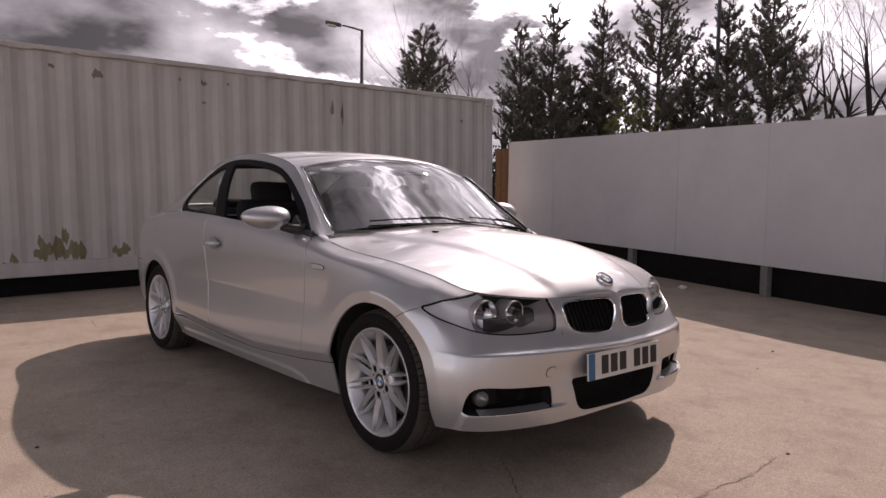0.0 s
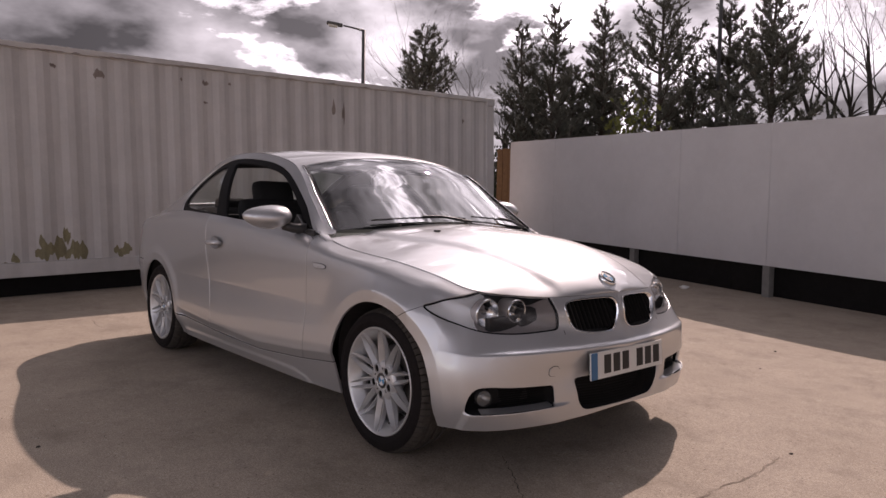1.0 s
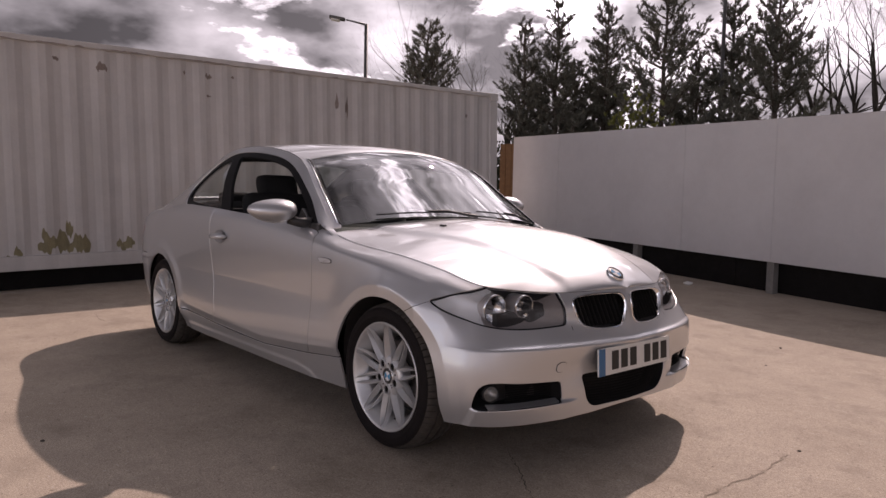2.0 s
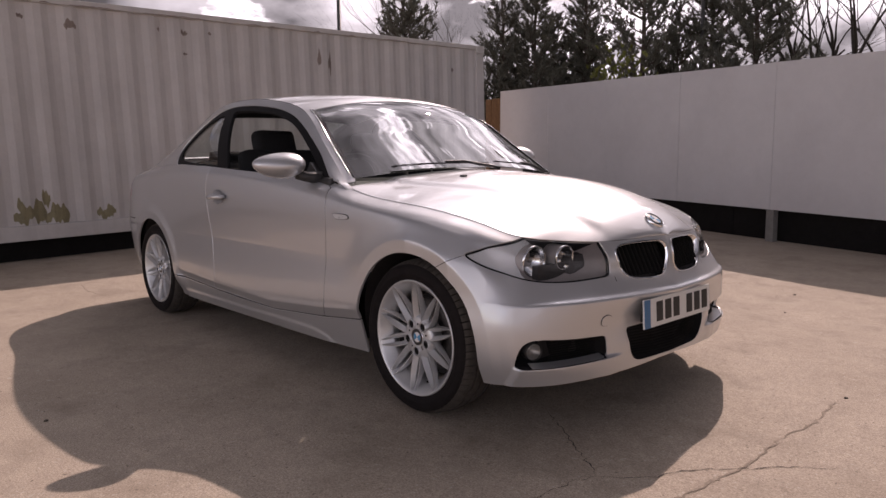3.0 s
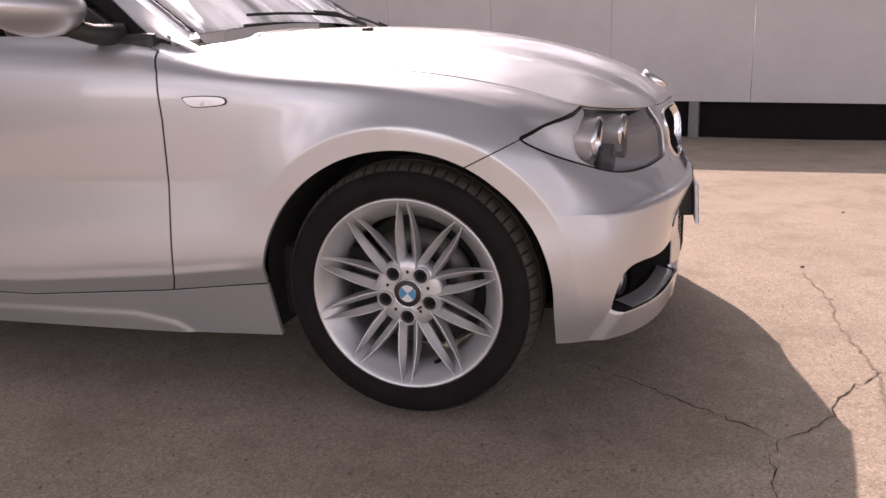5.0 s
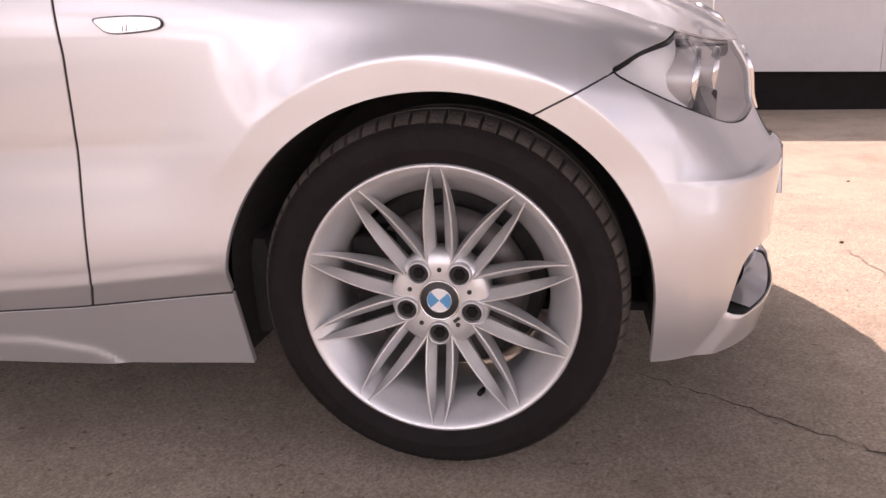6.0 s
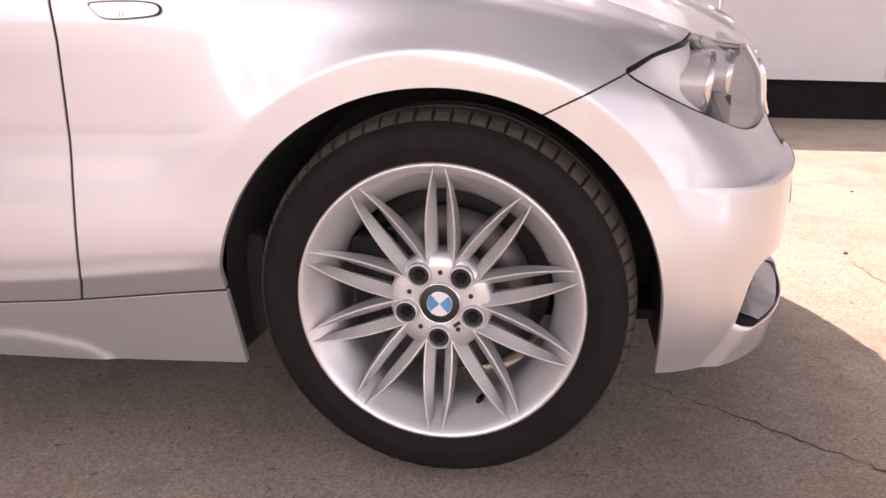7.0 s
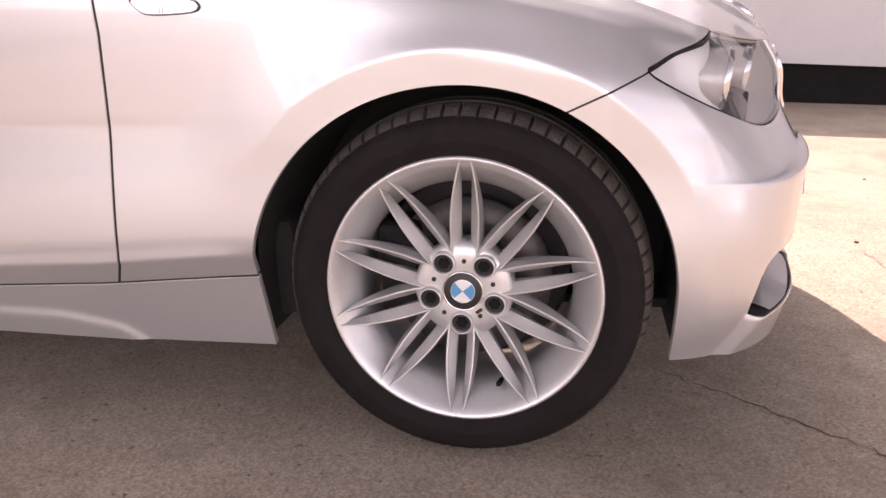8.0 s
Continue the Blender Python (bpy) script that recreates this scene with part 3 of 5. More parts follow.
def lipped(a):
    """The half width with the upright lip round each wheel arch and the step along the sill."""
    w = a[:, 1].copy()
    for cx, cz in (FRONT_C, REAR_C):
        r = arch_radius(a, cx, cz)
        top = np.interp(a[:, 0], [-.7, -.36, 0, .22, .38], [.925, .852, .815, .772, .726])
        lip = np.interp(a[:, 0] - cx, [-.45, 0, .22, .36, .42], [.846, .874, .860, .822, .796] if cx > -1 else [.850, .876, .876, .870, .866])
        m = np.where(a[:, 0] < cx, smoothstep(0.42, 0.58, a[:, 2]), smoothstep(0.2, 0.36, a[:, 2])) * (w > 0.5)
        # upright band, a crease, and above it a slope that runs into the panel
        out = r - (ARCH_R + 0.050)
        lean = lip + 0.10 * np.minimum(out, 0) - 0.36 * (0.15 + 0.85 * smoothstep(-0.34, -0.10, a[:, 0] - cx)) * 0.5 * (out + np.sqrt(out**2 + 0.0010**2)) - 0.7 * np.maximum(out, 0) ** 2
        k = 0.020
        h = np.clip(0.5 + 0.5 * (lean - w) / k, 0, 1)
        raised = w + (lean - w) * h + k * h * (1 - h)
        w += m * np.maximum(raised - w, 0) * smoothstep(np.interp(a[:, 0] - cx, [.05, .28], [.22, .10]), np.interp(a[:, 0] - cx, [.05, .28], [.10, .055]), out) * smoothstep(top - 0.018, top - 0.125, a[:, 2])
    # crease low on the door, under which the side tucks in to the sill
    sill = np.interp(a[:, 0], [-2.4, -1.75, -1.1, -.66, -.33], [.318, .285, .268, .298, .332])
    crease = sill + 0.052
    under = 0.8585 - 0.50 * (crease - a[:, 2])
    above = np.maximum(w, 0.8555)
    h = np.clip(0.5 + 0.5 * (above - under) / 0.0018, 0, 1)
    folded = above + (under - above) * h - 0.0018 * h * (1 - h)
    zone = smoothstep(sill - 0.004, sill + 0.006, a[:, 2]) * smoothstep(crease + 0.10, crease + 0.03, a[:, 2]) * smoothstep(-.34, -.42, a[:, 0]) * smoothstep(-2.30, -2.22, a[:, 0])
    w = w + zone * (folded - w)
    edge = np.interp(a[:, 0], [-2.2, -1.1, -.78, -.66, -.60], [.228, .228, .226, .204, .160])
    w += 0.0075 * smoothstep(edge + 0.010, edge - 0.016, a[:, 2]) * (a[:, 0] < -.6) * (a[:, 0] > -2.25)
    return w


class Skin:
    """Faces of a surface with columns x, w, z, u, v and a normal, where w is the distance from the car's middle."""

    def __init__(self, a, faces):
        self.a, self.faces = a, faces

    def cut(self, g):
        """The piece where g(columns) is positive."""
        val = g(self.a)
        rows, index, cache, out = [], {}, {}, []

        def keep(i):
            if i not in index:
                index[i] = len(rows)
                rows.append(self.a[i])
            return index[i]

        def between(i, j):
            key = (i, j) if i < j else (j, i)
            if key not in cache:
                i, j = key
                t = val[i] / (val[i] - val[j])
                cache[key] = len(rows)
                rows.append(self.a[i] + (self.a[j] - self.a[i]) * t)
            return cache[key]

        for f in self.faces:
            p = []
            for k, i in enumerate(f):
                j = f[(k + 1) % len(f)]
                if val[i] > 0:
                    p.append(keep(i))
                if (val[i] > 0) != (val[j] > 0):
                    p.append(between(i, j))
            if len(p) > 2:
                out.append(p)
        return Skin(np.array(rows) if rows else np.zeros((0, 8)), out)


def grid_skin(pos, us, vs):
    """pos: array [u][v] of x, w, z."""
    nu, nv = pos.shape[:2]
    du, dv = np.gradient(pos, axis=0), np.gradient(pos, axis=1)
    nrm = np.cross(du, dv)
    nrm /= np.linalg.norm(nrm, axis=2, keepdims=True) + 1e-12
    mid = np.stack([np.clip(pos[..., 0], -2.9, 0.1), 0 * pos[..., 0], 0 * pos[..., 0] + 0.5], -1)
    if np.sum(nrm * (pos - mid)) < 0:
        nrm = -nrm
    a = np.zeros((nu, nv, 8))
    a[..., :3], a[..., 5:] = pos, nrm
    a[..., 3], a[..., 4] = us[:, None], vs[None, :]
    faces = [[i * nv + j, (i + 1) * nv + j, (i + 1) * nv + j + 1, i * nv + j + 1] for i in range(nu - 1) for j in range(nv - 1)]
    return Skin(a.reshape(-1, 8), faces)


def side_skin():
    # finer near the wheel arches
    us = np.concatenate([np.linspace(a, b, n, endpoint=False) for a, b, n in ((0, 3.1, 40), (3.1, 4.9, 60), (4.9, 7.8, 120), (7.8, 11.2, 190), (11.2, 14, 70))] + [[14.0]])
    vs = np.concatenate([np.linspace(a, b, n, endpoint=False) for a, b, n in ((0, 1, 20), (1, 2, 22), (2, 3, 34), (3, 4, 14), (4, 5, 38), (5, 6, 12), (6, 7, 10))] + [[7.0]])
    along = [spline(l, us) for l in LINES]
    pos = np.array([spline([l[i] for l in along], vs) for i in range(len(us))])
    # the line across the front bumper is a sharp crease
    low, high = vs <= 3, vs > 3
    for i, u in enumerate(us):
        if u > 10.2:
            f = float(smoothstep(10.2, 11.2, np.array([u]))[0])
            part_a = spline([l[i] for l in along[:4]], vs[low])
            part_b = spline([l[i] for l in along[3:]], vs[high] - 3)
            pos[i] += 0.6 * f * (np.vstack([part_a, part_b]) - pos[i])
    flat = pos.reshape(-1, 3)
    flat[:, 1] = np.maximum(flat[:, 1], 0)
    flat[:, 1] = lipped(flat)
    # the middle of the bumper stands proud of its flanks
    flat[:, 0] += 0.020 * smoothstep(0.46, 0.28, flat[:, 1]) * smoothstep(0.42, 0.30, flat[:, 2]) * (flat[:, 0] > 0.3)
    # the lip under the intakes
    flat[:, 0] += 0.022 * smoothstep(0.279, 0.270, flat[:, 2]) * smoothstep(0.764, 0.755, flat[:, 1]) * smoothstep(0.30, 0.42, flat[:, 1]) * (flat[:, 0] > 0.38)
    return grid_skin(flat.reshape(pos.shape), us, vs)


SIDE = side_skin()


def sdf(outline, rounds=2, scale=(1.0, 1.0)):
    """A function that is positive inside a closed outline with softened corners."""
    p = np.array(outline, float) * np.array(scale)
    for _ in range(rounds):
        q = np.roll(p, -1, 0)
        p = np.stack([0.75 * p + 0.25 * q, 0.25 * p + 0.75 * q], 1).reshape(-1, 2)

    def g(xy):
        xy = xy * np.array(scale)
        best, inside = np.full(len(xy), 1e9), np.zeros(len(xy), bool)
        for i in range(len(p)):
            a, b = p[i], p[(i + 1) % len(p)]
            e = b - a
            t = np.clip(((xy - a) @ e) / (e @ e + 1e-15), 0, 1)
            best = np.minimum(best, np.linalg.norm(xy - a - t[:, None] * e, axis=1))
            if a[1] != b[1]:
                cross = (a[1] > xy[:, 1]) != (b[1] > xy[:, 1])
                inside ^= cross & (xy[:, 0] < (b[0] - a[0]) * (xy[:, 1] - a[1]) / (b[1] - a[1]) + a[0])
        return np.where(inside, best, -best)

    return g


def side_line(points):
    """x of an upright line at height z, by straight pieces (z, x)."""
    zs, xs = [p[0] for p in points], [p[1] for p in points]
    return lambda a: a[:, 0] - np.interp(a[:, 2], zs, xs)


def arch(a, grow=0.0):
    """Positive outside both wheel arches."""
    out = np.full(len(a), 1e9)
    for cx, cz in (FRONT_C, REAR_C):
        r = arch_radius(a, cx, cz)
        out = np.minimum(out, r - ARCH_R - grow)
    return np.where(a[:, 1] > 0.45, out, 1.0)


lamp_g = sdf([(10.22, .668), (10.55, .634), (11.0, .597), (11.6, .567), (12.2, .556), (12.7, .564), (12.84, .568), (12.87, .585), (12.86, .63), (12.82, .675), (12.72, .76), (12.3, .76), (11.5, .737), (11.05, .712), (10.78, .703), (10.57, .692), (10.43, .682)], 2, (0.2, 1.0))
LAMP = lambda a: np.where(a[:, 0] > 0.15, lamp_g(a[:, 3:5] * [1, 0] + a[:, 2:3] * [0, 1]), -1.0)
kid_g = sdf([(.018, .682), (.10, .685), (.24, .684), (.312, .672), (.318, .635), (.295, .572), (.24, .545), (.08, .540), (.035, .560), (.02, .61)], 2)
KIDNEY = lambda a: np.where(a[:, 0] > 0.5, kid_g(a[:, 1:3]), -1.0)
low_g = sdf([(-.27, .372), (.27, .372), (.302, .368), (.294, .33), (.276, .268), (.240, .232), (.18, .226), (-.20, .226), (-.27, .3)], 1)
LOWER = lambda a: np.where(a[:, 0] > 0.45, low_g(a[:, 1:3]), -1.0)
fog_g = sdf([(.754, .270), (.761, .285), (.757, .330), (.740, .364), (.705, .376), (.60, .366), (.42, .356), (.403, .352), (.395, .285), (.393, .274), (.42, .270), (.60, .270), (.72, .268)], 1)
FOG = lambda a: np.where(a[:, 0] > 0.40, fog_g(a[:, 1:3]), -1.0)
front_gap = side_line([(.17, -.645), (.30, -.627), (.345, -.603), (.40, -.597), (.52, -.587), (.73, -.566), (.84, -.566), (.89, -.585), (.93, -.70), (1.1, -1.0)])
rear_gap = side_line([(.17, -1.90), (.31, -1.765), (.36, -1.725), (.5, -1.735), (.8, -1.765), (1.1, -1.75)])
sill_top = lambda a: a[:, 2] - np.interp(a[:, 0], [-2.4, -1.75, -1.1, -.66, -.33], [.318, .285, .268, .298, .332])
bumper_seam = lambda a: np.where(a[:, 0] > 0.08, (a[:, 0] - .161) * .423 - (a[:, 2] - .612) * .906, -1.0)
rear_seam = lambda a: np.minimum(-2.955 - a[:, 0], 0.64 - a[:, 2])
tail_g = sdf([(1.55, .74), (2.0, .725), (2.85, .745), (3.20, .81), (2.95, .885), (2.0, .90), (1.55, .89)], 2, (0.3, 1.0))
TAIL = lambda a: tail_g(a[:, 3:5] * [1, 0] + a[:, 2:3] * [0, 1])

GAP = 0.0032
car = thing("car", "silver metallic two-door coupe with alloy wheels parked on concrete", "car")


def whole(skin):
    """A skin and its mirror image, joined along the car's middle."""
    a, n = skin.a, len(skin.a)
    b = a.copy()
    b[:, 1] *= -1
    b[:, 6] *= -1
    tie = {i: (i if a[i, 1] < 1e-4 else n + i) for i in range(n)}
    both = np.vstack([a, b])
    for i in range(n):
        if a[i, 1] < 1e-4:
            both[i, 1] = both[i, 6] = 0
    used, faces = {}, []
    for f in list(skin.faces) + [[tie[i] for i in g] for g in skin.faces]:
        faces.append([used.setdefault(i, len(used)) for i in f])
    return Skin(both[list(used)], faces)


def panel(name, skin, mat, parent, label="", left=False, depth=0.012, lift=0.0):
    """One skin piece with edges turned inwards; left: its mirror image; left None: right and left as one."""
    if not skin.faces:
        return None
    if left is None:
        skin = whole(skin)
    a = skin.a
    s = 1.0 if left else -1.0
    pos, nrm = a[:, :3].copy(), a[:, 5:].copy()
    nrm /= np.linalg.norm(nrm, axis=1, keepdims=True) + 1e-12
    pos += nrm * lift
    pos[:, 1] *= s
    nrm[:, 1] *= s
    faces = []
    for f in skin.faces:
        p = pos[f]
        c = np.zeros(3)
        for k in range(1, len(f) - 1):
            c += np.cross(p[k] - p[0], p[k + 1] - p[0])
        if np.linalg.norm(c) < 1e-12:
            continue
        faces.append(list(f) if c @ nrm[f].mean(0) > 0 else list(f)[::-1])
    count = {}
    for f in faces:
        for k, i in enumerate(f):
            j = f[(k + 1) % len(f)]
            count[(i, j)] = count.get((i, j), 0) + 1
    edges = [e for e in count if (e[1], e[0]) not in count]
    verts, norms = list(pos), list(nrm)
    if depth:
        # outward direction of each edge vertex, for the turned-in edge
        outw = {}
        for i, j in edges:
            d = np.cross(pos[j] - pos[i], nrm[i])
            for k in (i, j):
                outw[k] = outw.get(k, 0) + d
        top, low = {}, {}
        for k, d in outw.items():
            d = d / (np.linalg.norm(d) + 1e-12)
            top[k] = len(verts)
            verts.append(pos[k])
            norms.append(d * 0.8 + nrm[k] * 0.6)
            low[k] = len(verts)
            verts.append(pos[k] - nrm[k] * depth)
            norms.append(d)
        faces += [[top[i], low[i], low[j], top[j]] for i, j in edges]
    return part(name, verts, faces, mat, parent, label, True, norms)


base = SIDE.cut(lambda a: arch(a))
pieces = {}
nose = base.cut(lambda a: -(LAMP(a) + 0.0)).cut(lambda a: -KIDNEY(a)).cut(lambda a: -LOWER(a)).cut(lambda a: -FOG(a))
pieces["front_bumper"] = nose.cut(lambda a: bumper_seam(a) - 0.0016)
rest = nose.cut(lambda a: -bumper_seam(a) - 0.0016)
above = rest.cut(lambda a: np.where((a[:, 0] < -.3) & (a[:, 0] > -2.4), sill_top(a) - GAP, 1.0))
pieces["sill"] = rest.cut(lambda a: np.where((a[:, 0] < -.3) & (a[:, 0] > -2.4), -sill_top(a) - GAP, -1.0))
pieces["front_wing"] = above.cut(lambda a: front_gap(a) - GAP)
mid = above.cut(lambda a: -front_gap(a) - GAP)
pieces["door"] = mid.cut(lambda a: rear_gap(a) - GAP)
rear = mid.cut(lambda a: -rear_gap(a) - GAP).cut(lambda a: -TAIL(a))
pieces["rear_bumper"] = rear.cut(lambda a: rear_seam(a) - GAP)
pieces["rear_quarter"] = rear.cut(lambda a: -rear_seam(a) - GAP)
DOORS = {}
for nm in ("front_bumper", "rear_bumper"):
    panel(nm, pieces.pop(nm), PAINT, car, left=None)
for left in (False, True):
    for nm, skin in pieces.items():
        ob = panel(nm, skin, PAINT, car, left=left)
        if nm == "door":
            DOORS[left] = ob
    panel("tail_lamp", base.cut(lambda a: TAIL(a) - 0.002), REDLENS, car, "red tail lamp", left=left)
    inner = base.cut(lambda a: -(LAMP(a) + 0.01)).cut(lambda a: -KIDNEY(a) - 0.01).cut(lambda a: -LOWER(a) - 0.01).cut(lambda a: -FOG(a) - 0.01)
    # near-black shell just under the panels puts shade into the shut lines
    panel("shut_line_shade", inner, VOID, car, left=left, depth=0, lift=-0.0028)

# ---- car: bonnet, boot lid ----
us = np.linspace(7.45, 14, 110)
edge = spline(LINES[7], us)
mid_u = (us - 7.45) / (14 - 7.45) * 7
centre = spline([(-.475, 0, .956), (-.24, 0, .944), (.0, 0, .920), (.18, 0, .886), (.34, 0, .840), (.47, 0, .788), (.565, 0, .738), (.615, 0, .700)], mid_u)
ts = np.linspace(0, 1, 34)
rows = []
for e, c in zip(edge, centre):
    t = ts[:, None]
    k = 1 - (1 - t) ** 2.1
    p = np.hstack([e[0] + (c[0] - e[0]) * k, e[1] * (1 - t), e[2] + (c[2] - e[2]) * (1 - (1 - t) ** 1.75)])
    crease = 0.315 + 0.22 * np.clip((0.5 - p[:, 0]) / 0.95, 0, 1)
    p[:, 2] += 0.010 * smoothstep(crease + 0.012, crease - 0.03, p[:, 1]) * smoothstep(0.60, 0.45, p[:, 0])
    rows.append(p)
BONNET = grid_skin(np.array(rows), us, ts)
panel("bonnet", BONNET.cut(lambda a: a[:, 4] - 0.013), PAINT, car, left=None)
panel("bonnet_gutter", BONNET.cut(lambda a: 0.06 - a[:, 4]), VOID, car, "dark gutter under the bonnet edge", left=None, depth=0, lift=-0.004)
us = np.linspace(0, 3.5, 40)
edge = spline(LINES[7], us)
centre = spline([(-3.365, 0, 1.0), (-3.3, 0, 1.03), (-3.18, 0, 1.042), (-2.97, 0, 1.045)], us / 3.5 * 3)
rows = []
for e, c in zip(edge, centre):
    t = ts[:, None]
    rows.append(np.hstack([e[0] + (c[0] - e[0]) * (1 - (1 - t) ** 2), e[1] * (1 - t), e[2] + (c[2] - e[2]) * (1 - (1 - t) ** 2.2)]))
BOOT = grid_skin(np.array(rows), us, ts)
panel("boot_lid", BOOT.cut(lambda a: a[:, 4] - 0.006), PAINT, car, left=None)

# ---- car: greenhouse ----
BELT = [(-.585, .770, .915), (-.80, .797, .932), (-1.06, .812, .948), (-1.35, .825, .966), (-1.7, .836, .985), (-2.05, .832, 1.003), (-2.35, .815, 1.005), (-2.65, .785, .998), (-2.95, .745, .985)]
CANT = [(-.545, .752, .912), (-.79, .697, 1.085), (-1.05, .640, 1.262), (-1.35, .612, 1.338), (-1.7, .592, 1.374), (-2.05, .576, 1.370), (-2.35, .565, 1.315), (-2.65, .570, 1.195), (-2.97, .60, 1.03)]
RIDGE = [(-.42, 0, .965), (-.70, 0, 1.155), (-.985, 0, 1.340), (-1.35, 0, 1.402), (-1.7, 0, 1.418), (-2.05, 0, 1.408), (-2.40, 0, 1.345), (-2.72, 0, 1.205), (-3.02, 0, 1.045)]
us = np.linspace(0, 8, 97)
b, c, r = spline(BELT, us), spline(CANT, us), spline(RIDGE, us)
ts = np.linspace(0, 1, 26)
pos = np.array([[p + (q - p) * t + np.array([0, 0.022 * math.sin(math.pi * t), 0]) for t in ts] for p, q in zip(b, c)])
CAB = grid_skin(pos, us, ts)
ts2 = np.linspace(0, 1, 30)
pos = []
for p, q in zip(c, r):
    t = ts2[:, None]
    pos.append(np.hstack([p[0] + (q[0] - p[0]) * (1 - (1 - t) ** 2.2), p[1] * (1 - t), p[2] + (q[2] - p[2]) * (1 - (1 - t) ** 2.3)]))
TOP = grid_skin(np.array(pos), us, ts2)
dlo_g = sdf([(-.530, .860), (-.72, 1.002), (-.80, 1.062), (-1.05, 1.222), (-1.26, 1.288), (-1.52, 1.325), (-1.77, 1.343), (-1.98, 1.341), (-2.14, 1.303), (-2.26, 1.218), (-2.345, 1.115), (-2.32, 1.02), (-2.20, .985), (-1.7, .955), (-1.2, .925)], 2)
DLO = lambda a: dlo_g(a[:, [0, 2]])
B_FRONT = side_line([(.9, -1.50), (1.03, -1.60), (1.26, -1.80), (1.4, -1.92)])
B_REAR = side_line([(.9, -1.62), (.98, -1.675), (1.33, -1.97), (1.4, -2.03)])
frame_in = lambda a: DLO(a) - 0.028
for left in (False, True):
    panel("side_frame", CAB.cut(lambda a: -DLO(a) - 0.001), PAINT, car, left=left)
    door_open = CAB.cut(lambda a: DLO(a) - 0.001)
    # black surround with its two openings
    hole = lambda a: np.maximum(np.minimum(frame_in(a), B_FRONT(a)), np.minimum(frame_in(a) - 0.013, -B_REAR(a)))
    panel("window_surround", door_open.cut(lambda a: -hole(a)), GLOSSBLACK, car, "gloss black window surround", left=left, depth=0.02, lift=-0.004)
    panel("quarter_glass", door_open.cut(lambda a: np.minimum(frame_in(a), -B_REAR(a)) + 0.004), GLASS, car, "clear rear quarter glass", left=left, depth=0, lift=-0.010)
ws = lambda a: np.minimum(np.minimum(a[:, 3] - 0.06, 1.985 - a[:, 3]) * 0.3, (a[:, 4] - 0.055) * 0.7)
rs = lambda a: np.minimum(np.minimum(a[:, 3] - 6.05, 7.85 - a[:, 3]) * 0.3, (a[:, 4] - 0.09) * 0.7)
panel("windscreen", TOP.cut(lambda a: ws(a) - 0.002), SCREEN, car, "raked windscreen with cloud reflections", left=None, depth=0, lift=-0.003)
panel("screen_seal", TOP.cut(lambda a: ws(a) - 0.001).cut(lambda a: 0.018 - ws(a)), GLOSSBLACK, car, left=None, depth=0, lift=-0.0045)
panel("rear_screen", TOP.cut(lambda a: rs(a) - 0.002), GLASS, car, left=None, depth=0, lift=-0.003)
panel("roof", TOP.cut(lambda a: np.minimum(-ws(a), -rs(a)) - 0.001).cut(lambda a: np.maximum((a[:, 3] - 0.075) * 0.3, 0.052 - a[:, 4])), PAINT, car, left=None)
# painted feet that carry the windscreen pillars down into the wings
foot = [CAB.a[i] for i in range(len(ts))]
for left in (False, True):
    s = 1 if left else -1
    fv, n = [], len(foot)
    for k in range(9):
        f = k / 8
        fv += [(p[0] + 0.11 * f - 0.004, s * (p[1] - 0.002 * f), p[2] + 0.0005 - 0.014 * f - 0.062 * f**1.6) for p in foot]
    part("pillar_foot", fv, [(k * n + i, k * n + i + 1, k * n + n + i + 1, k * n + n + i) for k in range(8) for i in range(n - 1)], PAINT, car, "", True)
# dark ditch between roof and side frame
for s in (-1, 1):
    ditch = spline(CANT, np.linspace(2.0, 4.6, 30))
    part("roof_ditch", *tube([(p[0], s * p[1], p[2] - 0.0005) for p in ditch], 0.0012, 6), GLOSSBLACK, car, "", True)


# ---- car: wheels ----
DISC = material("worn_brake_disc", (0.13, 0.12, 0.115), 0.5, 0.8, 0, 80, 0.3)

